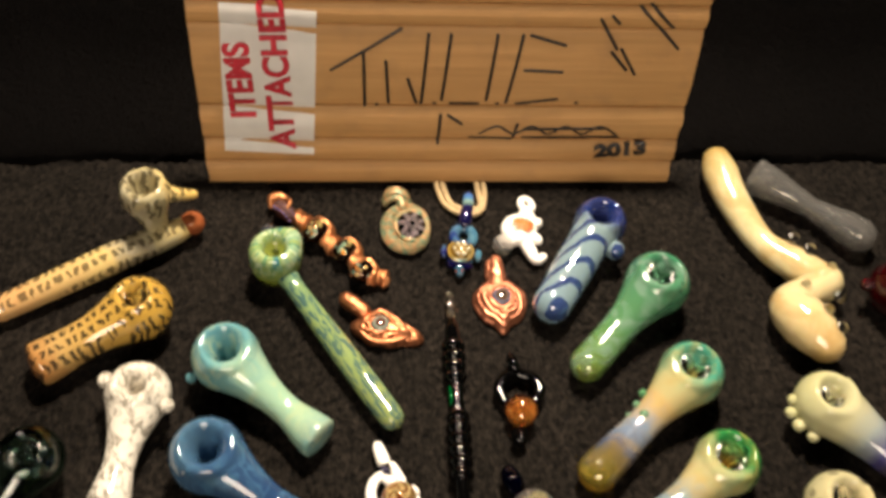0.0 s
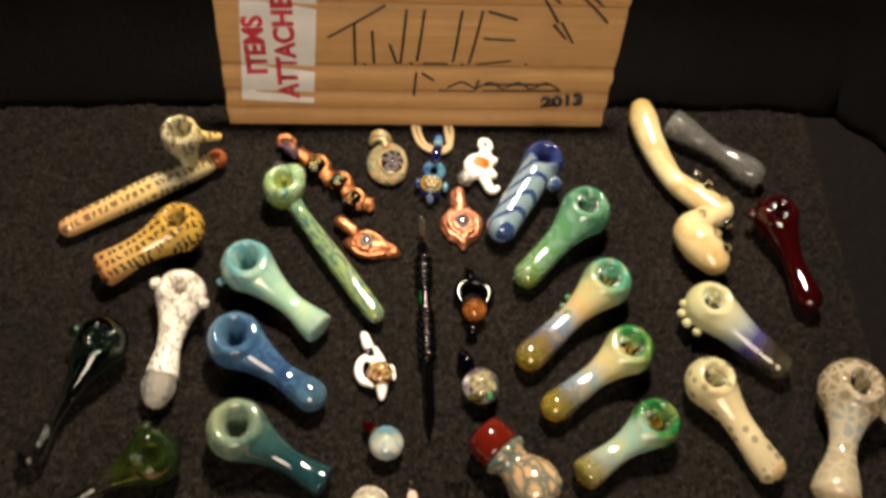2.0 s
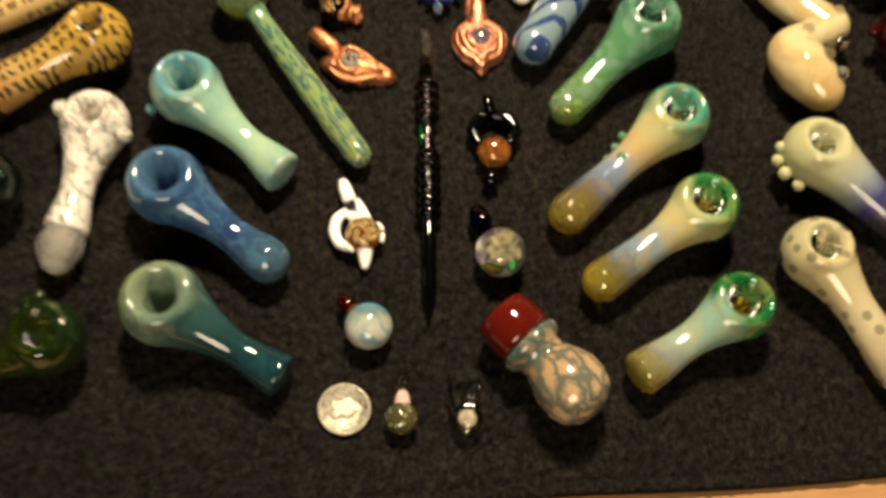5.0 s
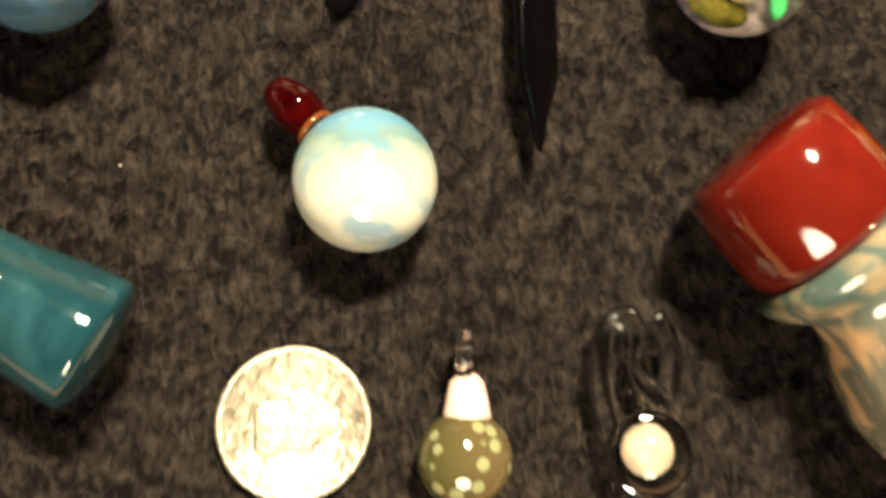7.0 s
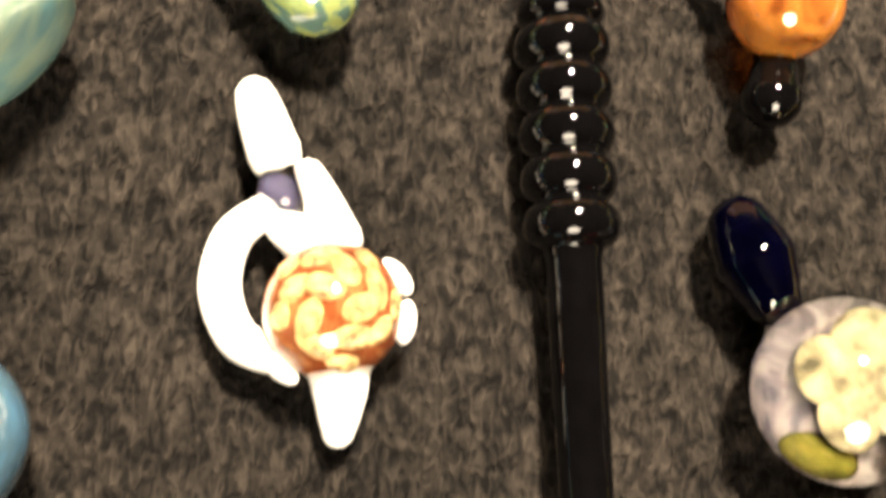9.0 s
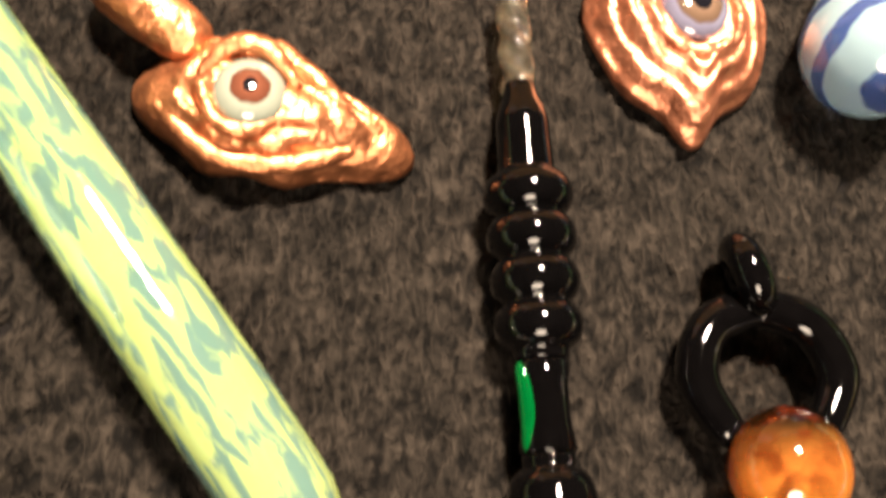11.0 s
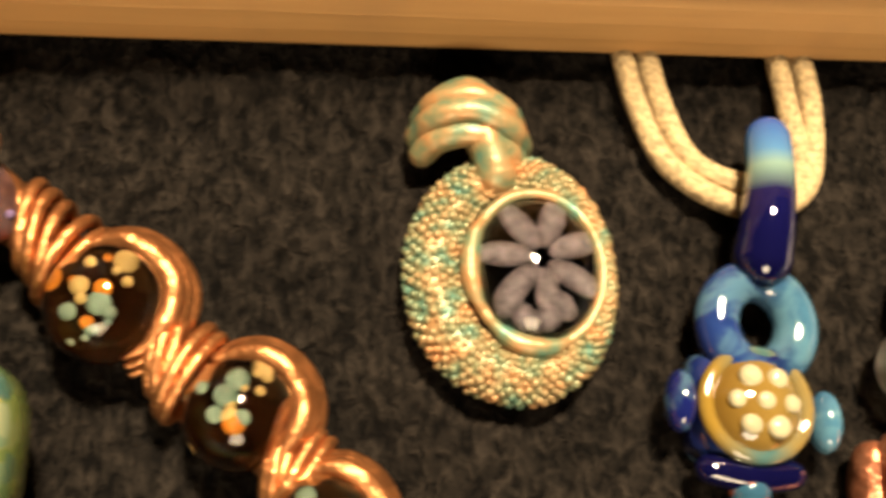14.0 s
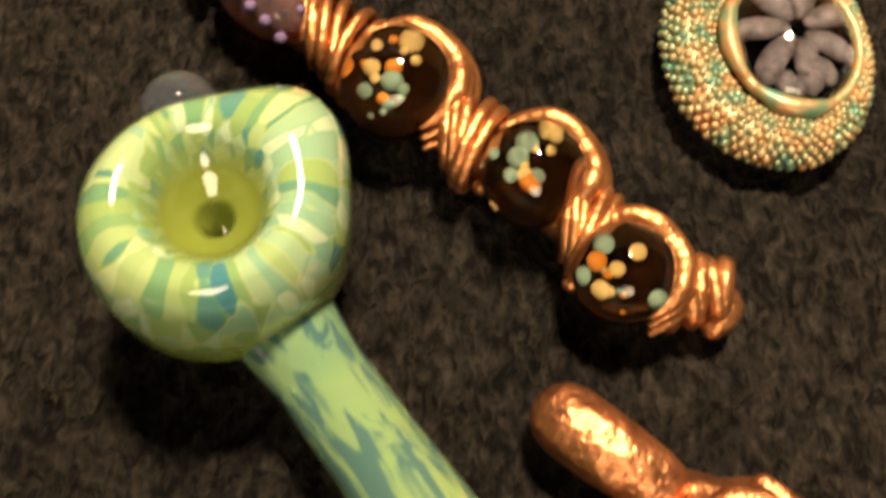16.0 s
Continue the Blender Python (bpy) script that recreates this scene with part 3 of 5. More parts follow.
FUME2 = glass("fumed_green_glass", [(0.0, (0.02, 0.34, 0.10)), (0.18, (0.08, 0.42, 0.14)), (0.28, (0.62, 0.68, 0.38)), (0.42, (0.74, 0.66, 0.36)), (0.58, (0.38, 0.50, 0.58)), (0.74, (0.36, 0.42, 0.46)), (0.86, (0.54, 0.48, 0.08)), (1.0, (0.80, 0.66, 0.05))], hi=0.078, wander=0.12, clear=0.4, seed=2, pattern="cloud", ink=(0.74, 0.56, 0.12), amount=0.35, scale=60, low_glow=GOLD_CAUSTIC, clear_tip=0.74, tip_from=0.72)
FUME3 = glass("fumed_blue_green_glass", [(0.0, (0.01, 0.28, 0.09)), (0.3, (0.04, 0.36, 0.12)), (0.38, (0.34, 0.62, 0.56)), (0.6, (0.52, 0.66, 0.54)), (0.74, (0.40, 0.46, 0.46)), (0.88, (0.56, 0.50, 0.08)), (1.0, (0.80, 0.64, 0.05))], hi=0.072, wander=0.1, clear=0.4, seed=4, pattern="cloud", ink=(0.70, 0.60, 0.20), amount=0.35, scale=60, low_glow=GOLD_CAUSTIC, clear_tip=0.74, tip_from=0.80)
RUBY = glass("ruby_glass", [(0.0, (0.30, 0.010, 0.022)), (1.0, (0.26, 0.008, 0.016))], clear=0.88)
DUSK = glass("cream_to_violet_glass", [(0.0, (0.64, 0.64, 0.36)), (0.36, (0.66, 0.64, 0.42)), (0.50, (0.44, 0.50, 0.50)), (0.62, (0.12, 0.11, 0.34)), (0.74, (0.22, 0.19, 0.20)), (0.9, (0.60, 0.54, 0.36)), (1.0, (0.72, 0.66, 0.36))], hi=0.072, wander=0.05, clear=0.2, clear_tip=0.93, tip_from=0.72, soft=0.2)
SPOT = glass("spotted_cream_glass", [(0.0, (0.72, 0.71, 0.45)), (0.3, (0.82, 0.72, 0.42)), (0.6, (0.86, 0.77, 0.50)), (0.9, (0.78, 0.69, 0.45)), (1.0, (0.74, 0.44, 0.12))], hi=0.08, pattern="specks", ink=(0.24, 0.23, 0.16), amount=0.6, scale=120, clear=0.4, clear_tip=0.5, tip_from=0.7)
HONEY = glass("honeycomb_clear_glass", [(0.0, (0.58, 0.45, 0.27)), (0.3, (0.62, 0.52, 0.34)), (0.44, (0.58, 0.66, 0.66)), (0.58, (0.72, 0.66, 0.48)), (1.0, (0.86, 0.76, 0.54))], hi=0.085, pattern="cells", ink=(0.92, 0.84, 0.64), amount=0.8, scale=125, clear=0.6)
CREAM = glass("butter_cream_glass", [(0.0, (0.68, 0.54, 0.28)), (0.5, (0.70, 0.64, 0.40)), (0.8, (0.68, 0.62, 0.38)), (1.0, (0.54, 0.42, 0.16))], lo=0.15, hi=0.30, axis=1, wander=0.08, pattern="cloud", ink=(0.56, 0.38, 0.12), amount=0.55, scale=28, soft=0.3)
HARLEQUIN = glass("snakeskin_yellow_glass", [(0.0, (0.84, 0.64, 0.20)), (0.16, (0.62, 0.56, 0.34)), (0.3, (0.52, 0.48, 0.36)), (0.45, (0.84, 0.68, 0.30)), (0.8, (0.80, 0.54, 0.24)), (1.0, (0.66, 0.30, 0.12))], lo=-0.01, hi=0.13, pattern="rings", ink=(0.16, 0.13, 0.07), amount=0.75, scale=60, clear=0.25, soft=0.2)
TAR = glass("smoky_green_glass", [(0.0, (0.30, 0.52, 0.42)), (0.4, (0.38, 0.66, 0.52)), (0.6, (0.80, 0.86, 0.82)), (1.0, (0.90, 0.92, 0.90))], hi=0.085, clear=1.0, rough=0.02)
OLIVE = glass("bottle_green_glass", [(0.0, (0.30, 0.52, 0.20)), (0.22, (0.36, 0.56, 0.10)), (0.36, (0.52, 0.66, 0.10)), (0.46, (0.70, 0.74, 0.60)), (1.0, (0.86, 0.88, 0.84))], hi=0.095, wander=0.05, pattern="cloud", ink=(0.12, 0.26, 0.08), amount=0.6, scale=80, clear=0.96, clear_tip=1.0, tip_from=0.42, rough=0.02)

pipe(-0.1640, 0.1927, -148.6, 0.0178, 0.0570, 0.0108, 0.0124, AMBER, "amber yellow glass pipe with dark striped rings", opening=0.5, lining=HOLLOW, wall=0.9, end_cap=0.4, neck_at=0.58)
snow = pipe(-0.1591, 0.1417, -99.4, 0.0170, 0.0560, 0.0080, 0.0106, SNOW, "white flecked glass pipe with a clear faceted tip", knobs=[(-0.004, -0.0172, 0.020, 0.0045), (0.006, 0.0170, 0.021, 0.0040)], opening=0.55, depth=0.7, neck_at=0.66, end_cap=0.3)
facets = lathe([(0.0570, 0.0090), (0.0610, 0.0108), (0.0660, 0.0112), (0.0720, 0.0088), (0.0775, 0.0050), (0.0790, 0.0010)], 9, centre=(0, 0, 0.0112))
part("tip", facets, plain("bright_clear_glass", (0.94, 0.91, 0.84), 0.03, clear=0.84, grain=0.03, scale=220), snow, "clear faceted glass tip", smooth=False)
part("tip_core", lathe([(0.0570, 0.0010), (0.0575, 0.0055), (0.0680, 0.0040), (0.0720, 0.0006)], 18, centre=(0, 0, 0.0112)), plain("pale_smoke_core", (0.52, 0.46, 0.36), 0.1, clear=0.5), snow, "pale core in the tip")
pipe(-0.2070, 0.1073, -117.1, 0.0172, 0.0810, 0.0040, 0.0086, TAR, "dark clear green glass pipe, nearly invisible on the cloth", knobs=[(0.002, -0.0185, 0.020, 0.004)], lining=HOLLOW, wall=0.82, neck_at=0.68)
pipe(-0.1680, 0.0296, -153.2, 0.0176, 0.0960, 0.0034, 0.0044, OLIVE, "bottle green glass pipe with a long thin stem", knobs=[(-0.004, -0.018, 0.022, 0.004), (0.002, -0.0185, 0.023, 0.003)], lining=HOLLOW, wall=0.80, neck_at=0.46)
pipe(-0.1157, 0.1616, -42.3, 0.0185, 0.0655, 0.0080, 0.0114, TEAL, "seafoam green and blue glass spoon pipe", knobs=[(-0.008, -0.0185, 0.012, 0.003)], opening=0.66, end_cap=0.3, neck_at=0.64)
pipe(-0.1212, 0.1062, -36.4, 0.0192, 0.0605, 0.0088, 0.0112, BLUE, "denim blue glass spoon pipe with a pale tip", opening=0.66, neck_at=0.66)
pipe(-0.1174, 0.0453, -31.0, 0.0198, 0.0625, 0.0080, 0.0104, DTEAL, "deep teal glass spoon pipe with a grey-green bowl", opening=0.66, end_cap=0.28, neck_at=0.66, hole=0.26)
pipe(0.0991, 0.2492, -123.3, 0.0157, 0.0640, 0.0124, 0.0112, SWIRL, "blue glass pipe with dark blue spiral stripes", knobs=[(0.012, 0.0155, 0.014, 0.006)], opening=0.66, neck_at=0.35)
pipe(0.1248, 0.2037, -134.5, 0.0187, 0.0650, 0.0098, 0.0100, GREEN, "green marbled glass spoon pipe", opening=0.6, lining=HOLLOW, wall=0.88, neck_at=0.6)
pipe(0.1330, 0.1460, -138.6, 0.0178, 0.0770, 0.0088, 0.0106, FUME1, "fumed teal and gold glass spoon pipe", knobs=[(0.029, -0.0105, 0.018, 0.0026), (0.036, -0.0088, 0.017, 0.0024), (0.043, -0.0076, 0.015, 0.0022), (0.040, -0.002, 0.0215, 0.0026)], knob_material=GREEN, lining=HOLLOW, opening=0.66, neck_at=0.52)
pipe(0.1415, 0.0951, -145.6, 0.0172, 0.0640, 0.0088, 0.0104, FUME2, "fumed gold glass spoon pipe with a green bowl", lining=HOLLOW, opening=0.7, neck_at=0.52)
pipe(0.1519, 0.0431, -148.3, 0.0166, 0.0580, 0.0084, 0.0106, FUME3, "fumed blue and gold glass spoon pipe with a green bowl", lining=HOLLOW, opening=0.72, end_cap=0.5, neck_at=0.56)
pipe(0.2688, 0.1987, -79.1, 0.0168, 0.0650, 0.0076, 0.0104, RUBY, "dark ruby red glass spoon pipe", lining=HOLLOW, wall=0.75, opening=0.6, knobs=[(-0.006, -0.0175, 0.018, 0.004)], neck_at=0.6)
pipe(0.2038, 0.1264, -43.6, 0.0176, 0.0590, 0.0112, 0.0104, DUSK, "cream glass pipe fading through violet to clear", knobs=[(-0.012, -0.0155, 0.014, 0.0032), (-0.005, -0.0185, 0.013, 0.0036), (0.004, -0.0185, 0.012, 0.0034), (-0.015, -0.010, 0.017, 0.003)], lining=HOLLOW, wall=0.70, opening=0.6, neck_at=0.7)
pipe(0.1939, 0.0701, -61.3, 0.0176, 0.0670, 0.0094, 0.0108, SPOT, "cream glass pipe with grey spots", lining=HOLLOW, wall=0.88, opening=0.6, neck_at=0.52, end_cap=0.7)
pipe(0.2882, 0.0595, -111.0, 0.0226, 0.0690, 0.0092, 0.0156, HONEY, "large clear honeycomb-patterned glass pipe", knobs=[(0.006, 0.0275, 0.020, 0.0065)], lining=HOLLOW, wall=0.78, opening=0.5, neck_at=0.58, end_cap=0.6)
pipe_chillum = thing("glass_chillum", 0.2120, 0.2844, -40.7, "clear glass chillum tube lying on the cloth", "glass pipe", PIPES, size=0.90)
part("body", lathe([(-0.010, 0.001), (-0.010, 0.011), (-0.008, 0.0128), (0.006, 0.0122), (0.020, 0.0095), (0.036, 0.0072), (0.050, 0.0092), (0.062, 0.0116), (0.074, 0.0118), (0.081, 0.0085), (0.084, 0.001)], 36, centre=(0, 0, 0.0125)), plain("bright_tube_glass", (0.97, 0.96, 0.93), 0.02, clear=0.94, grain=0.02, scale=160, relief=0.1), pipe_chillum)
part("inner_tube", lathe([(0.000, 0.0005), (0.002, 0.0045), (0.030, 0.0035), (0.060, 0.003), (0.072, 0.0035), (0.073, 0.0004)], 20, centre=(0, 0, 0.0125)), glass("fumed_core", [(0.0, (0.6, 0.6, 0.55)), (1.0, (0.30, 0.32, 0.42))], hi=0.075, clear=0.97), pipe_chillum, "bluish inner glass tube")
part("hollow", lathe([(-0.006, 0.0005), (-0.005, 0.0095), (0.006, 0.0092), (0.020, 0.0068), (0.036, 0.0050), (0.050, 0.0066), (0.062, 0.0088), (0.072, 0.0088), (0.078, 0.0050), (0.080, 0.0005)], 36, centre=(0, 0, 0.0125)), HOLLOW, pipe_chillum)

# the curved cream pipe
sherlock = thing("curved_glass_pipe", 0, 0, 0, "butter cream curved glass pipe with clear dots", "glass pipe", PIPES)
part("stem", tube([(0.1830, 0.2985, 0.0140), (0.1833, 0.2880, 0.0140), (0.1870, 0.2665, 0.0130), (0.1980, 0.2368, 0.0115), (0.2140, 0.2190, 0.0130), (0.2255, 0.2060, 0.0140)], [0.0096, 0.0114, 0.0101, 0.0084, 0.0108, 0.0118], 28), CREAM, sherlock)
part("bowl", tube([(0.2270, 0.2060, 0.0150), (0.2150, 0.1990, 0.0140), (0.2035, 0.1890, 0.0145), (0.2085, 0.1765, 0.0155), (0.2150, 0.1650, 0.0150)], [0.0110, 0.0098, 0.0138, 0.0150, 0.0118], 28), CREAM, sherlock)
for kx, ky, kz in ((0.2120, 0.2310, 0.0240), (0.2190, 0.2225, 0.0250), (0.2290, 0.2100, 0.0235), (0.2285, 0.1905, 0.0220), (0.2095, 0.1975, 0.0250), (0.2160, 0.1790, 0.0285), (0.2225, 0.1690, 0.0250), (0.2360, 0.2000, 0.0130)):
    part("dot", ball(bmesh.new(), (kx, ky, kz), 0.0034, u=14, v=9), CLEAR, sherlock, "clear raised glass dot")

# the yellow pipe with a standing bowl
bubbler = thing("glass_hammer_pipe", -0.1458, 0.2545, -150.2, "yellow snakeskin glass pipe with an upright bowl", "glass pipe", PIPES)
part("stem", tube([(0.004, 0, 0.0080), (0.018, 0, 0.0088), (0.045, 0, 0.0090), (0.078, 0, 0.0084), (0.110, 0, 0.0076)], [0.0070, 0.0086, 0.0090, 0.0082, 0.0072], 28), HARLEQUIN, bubbler)
bm = lathe([(0.008, 0.0070), (0.014, 0.0072), (0.020, 0.0082), (0.026, 0.0112), (0.034, 0.0140), (0.041, 0.0140), (0.0455, 0.0122), (0.0472, 0.0100), (0.0460, 0.0084), (0.042, 0.0074), (0.034, 0.0056), (0.028, 0.001)], 48, "Z", centre=(0.0152, -0.0112, 0))
for v in bm.verts:
    a = math.atan2(v.co.y + 0.0112, v.co.x - 0.0152)
    grow = 1 + 0.035 * math.cos(9 * a) * ease((v.co.z - 0.022) / 0.01)
    v.co.x, v.co.y = 0.0152 + (v.co.x - 0.0152) * grow, -0.0112 + (v.co.y + 0.0112) * grow
    lean = 1 - ease((v.co.z - 0.010) / 0.020)
    v.co.y += 0.0085 * lean
part("bowl", bm, HARLEQUIN, bubbler)
part("handle", tube([(0.005, -0.0080, 0.034), (-0.001, -0.0048, 0.033), (-0.0085, -0.0015, 0.032)], [0.0060, 0.0038, 0.0028], 16), HARLEQUIN, bubbler, "small curled glass handle")
part("end_bead", ball(bmesh.new(), (-0.004, 0, 0.009), 0.0074, u=20, v=12), plain("red_brown_glass", (0.30, 0.09, 0.03), 0.05, clear=0.3), bubbler, "red-brown glass end bead")

# ---- pendants and small glass ----
PENDANTS = "glass and copper pendants"


def lump(outline, height, rings=26, n=72):
    """A low solid with a flat foot: outline gives its radius for an angle, height its rise for (share of the radius, angle)."""
    bm = bmesh.new()
    rows = []
    for j in range(1, rings + 1):
        rho = j / rings
        row = []
        for k in range(n):
            a = 2 * math.pi * k / n
            r = outline(a) * rho
            row.append(bm.verts.new((r * math.cos(a), r * math.sin(a), max(0.0003, height(rho, a)))))
        rows.append(row)
    top = bm.verts.new((0, 0, height(0.0, 0.0)))
    for k in range(n):
        bm.faces.new((top, rows[0][k], rows[0][(k + 1) % n]))
    for a, b in zip(rows, rows[1:]):
        for k in range(n):
            bm.faces.new((a[k], b[k], b[(k + 1) % n], a[(k + 1) % n]))
    foot = [bm.verts.new((v.co.x * 0.9, v.co.y * 0.9, 0.0)) for v in rows[-1]]
    for k in range(n):
        bm.faces.new((rows[-1][k], foot[k], foot[(k + 1) % n], rows[-1][(k + 1) % n]))
    bm.faces.new(foot)
    return bm


def dome(centre, r, h, ry=None, n=32, rings=10):
    """A glass cabochon: a shallow dome with a flat back."""
    ry = ry or r
    bm = bmesh.new()
    rs = []
    for j in range(rings + 1):
        t = math.pi / 2 * j / rings
        c = max(math.cos(t), 0.01)
        rs.append([(centre[0] + r * c * math.cos(2 * math.pi * k / n), centre[1] + ry * c * math.sin(2 * math.pi * k / n), centre[2] + h * math.sin(t)) for k in range(n)])
    return skin(rs, bm)


def ring(centre, R, r, n=40, m=14, tilt=None, ry=None):
    """A closed round rod."""
    ry = ry or R
    rows = []
    for i in range(n):
        a = 2 * math.pi * i / n
        c, s = math.cos(a), math.sin(a)
        rows.append([Vector(((R + r * math.cos(2 * math.pi * k / m)) * c, (ry + r * math.cos(2 * math.pi * k / m)) * s, r * math.sin(2 * math.pi * k / m))) for k in range(m)])
    bm = skin(rows, closed=True)
    if tilt:
        bm.transform(tilt.to_4x4())
    bm.transform(Matrix.Translation(centre))
    return bm


CLEAN = plain("lens_glass", (0.97, 0.97, 0.96), 0.01, clear=1.0, grain=0.0, relief=0.0)
NIGHT = plain("black_backing", (0.0006, 0.0005, 0.0005), 0.9, relief=0.0)
NIGHT.node_tree.nodes["Principled BSDF"].inputs["Specular IOR Level"].default_value = 0.02

# the dab tool of black glass
tool = thing("glass_dab_tool", 0.0050, 0.0422, 89.5, "long black beaded glass tool with a clear twisted tip", "glass tool", size=0.88)
beads = []
for start, count in ((0.0585, 6), (0.1215, 4)):
    for b in range(count):
        beads.append((start + b * 0.0074, 0.0074))


def tool_radius(s):
    r = swell([(0.0, 0.0004), (0.004, 0.0014), (0.016, 0.0040), (0.056, 0.0044), (0.060, 0.0050), (0.096, 0.0052), (0.100, 0.0042), (0.116, 0.0046), (0.146, 0.0050), (0.160, 0.0046), (0.168, 0.0026)], s)
    for at, long in beads:
        t = (s - at) / long
        if 0 < t < 1:
            r += 0.0026 * math.sin(math.pi * t) ** 0.5
    return r


part("lower_shaft", lathe([(s / 2000, tool_radius(s / 2000)) for s in range(0, 211)], 28, centre=(0, 0, 0.0070)), BLACK, tool)
EMERALD = plain("emerald_glass", (0.0, 0.085, 0.016), 0.03, clear=0.5, grain=0.1)
part("green_stripe", tube([(0.1064, 0.0034, 0.0084), (0.112, 0.0031, 0.0086), (0.1182, 0.0036, 0.0084)], [0.0012, 0.0016, 0.0013], 14), EMERALD, tool, "bright green glass stripe")
part("dark_band", lathe([(0.1050, 0.0040), (0.1057, 0.0046), (0.110, 0.0040), (0.116, 0.0040), (0.1190, 0.0047), (0.1197, 0.0040)], 24, centre=(0, 0, 0.0070)), BLACK, tool)
part("upper_shaft", lathe([(0.1197 + s / 2000, tool_radius(0.1197 + s / 2000)) for s in range(0, 97)], 28, centre=(0, 0, 0.0070)), BLACK, tool)
rows = []
for i in range(40):
    s = 0.166 + 0.0225 * i / 39
    r = 0.0028 * (1 if i < 36 else (40 - i) / 4.2)
    rows.append([(s, (r + 0.0004 * math.cos(3 * a + i * 0.5)) * math.cos(a), 0.0062 + (r + 0.0004 * math.cos(3 * a + i * 0.5)) * math.sin(a)) for a in [2 * math.pi * k / 24 for k in range(24)]])
part("twisted_tip", skin(rows), plain("smoke_glass", (0.42, 0.38, 0.30), 0.05, clear=0.95, grain=0.3, scale=900), tool, "clear twisted glass tip")

# white pendant with an amber honeycomb middle
wp = thing("glass_pendant", -0.0269, 0.0853, 0, "white glass pendant with an amber honeycomb middle and side ring", "pendant", PENDANTS, size=0.84)
HONEYCOMB = glass("amber_honeycomb_glass", [(0.0, (0.46, 0.16, 0.03)), (1.0, (0.36, 0.11, 0.02))], lo=-0.01, hi=0.01, pattern="cloud", ink=(0.62, 0.34, 0.12), amount=0.5, scale=260)
part("middle", ball(bmesh.new(), (0, 0, 0.0088), 0.0092, (1, 1, 0.80), 28, 18), HONEYCOMB, wp, "amber glass ball")
part("shell", ball(bmesh.new(), (0, 0, 0.0088), 0.0106, (1, 1, 0.90), 32, 20), CLEAN, wp, "clear glass shell")
CREAM_SEED = plain("cream_orange_glass", (0.84, 0.52, 0.22), 0.08, grain=0.4, scale=500, coat=0.4)
random.seed(4)
for i in range(15):
    a, e = i * 2.399, math.asin(0.35 + 0.62 * ((i + 0.5) / 15))
    r = 0.0078
    part("seed", ball(bmesh.new(), (r * math.cos(e) * math.cos(a), r * math.cos(e) * math.sin(a), 0.0092 + r * 0.85 * math.sin(e)), 0.0024, (1.35, 0.85, 0.6), 14, 9, turn=a + random.uniform(0.4, 1.6)), CREAM_SEED, wp, "cream seed-shaped glass dot")
part("top_horn", tube([(-0.0118, 0.0350, 0.0052), (-0.0106, 0.0310, 0.0056), (-0.0088, 0.0255, 0.0060)], [0.0034, 0.0040, 0.0044], 20), WHITE_GLASS, wp)
part("clear_bead", ball(bmesh.new(), (-0.0068, 0.0190, 0.0065), 0.0048, u=20, v=12), CLEAN, wp, "clear glass bead with a dark core")
part("core", ball(bmesh.new(), (-0.0078, 0.0188, 0.0055), 0.0026, u=12, v=8), plain("violet_core", (0.05, 0.045, 0.09), 0.2), wp, "dark violet core")
part("bridge", tube([(-0.0035, 0.0215, 0.0075), (-0.0012, 0.0165, 0.0080), (0.0012, 0.0110, 0.0085)], [0.0026, 0.0032, 0.0036], 16), WHITE_GLASS, wp)
part("collar", tube([(-0.0075, 0.0140, 0.0060), (-0.0040, 0.0110, 0.0070)], [0.0030, 0.0038], 16), WHITE_GLASS, wp)
part("side_ring", tube([(-0.0098, 0.0165, 0.0055), (-0.0150, 0.0120, 0.0050), (-0.0168, 0.0040, 0.0048), (-0.0140, -0.0035, 0.0050), (-0.0088, -0.0062, 0.0058)], [0.0026, 0.0032, 0.0034, 0.0032, 0.0030], 18), WHITE_GLASS, wp)
part("lower_horn", tube([(0.0010, -0.0085, 0.0068), (0.0012, -0.0125, 0.0056), (0.0010, -0.0175, 0.0044)], [0.0050, 0.0042, 0.0027], 20), WHITE_GLASS, wp)
for px, py, t in ((0.0098, 0.0052, -0.9), (0.0110, -0.0018, -1.7), (-0.0078, -0.0085, -0.7)):
    part("dot", ball(bmesh.new(), (px, py, 0.0085), 0.0032, (1.1, 0.55, 0.7), 14, 9, turn=t), WHITE_GLASS, wp, "raised white glass dot")

# opal marble with a red bead
om = thing("glass_pendant", -0.0240, 0.0373, 0, "opal white marble pendant with a dark red bead", "pendant", PENDANTS, size=0.90)
OPAL = glass("opal_glass", [(0.0, (0.50, 0.50, 0.42)), (0.3, (0.54, 0.55, 0.48)), (0.52, (0.42, 0.46, 0.38)), (0.7, (0.20, 0.30, 0.30)), (0.85, (0.16, 0.34, 0.44)), (1.0, (0.40, 0.46, 0.46))], lo=-0.013, hi=0.013, wander=0.2, axis=1, pattern="cloud", ink=(0.14, 0.32, 0.44), amount=0.7, scale=75)
part("marble", ball(bmesh.new(), (0, 0, 0.0105), 0.0126, (1, 1, 0.83), 36, 22), OPAL, om)
part("collar", ring((-0.0082, 0.0088, 0.0095), 0.0034, 0.0006, 24, 8, Euler((radians(70), 0, radians(43))).to_matrix()), plain("amber_rim", (0.10, 0.03, 0.006), 0.1), om, "thin amber glass collar")
DEEP_RED = plain("deep_red_glass", (0.045, 0.001, 0.0015), 0.03, clear=0.6, grain=0.3, relief=0.0)
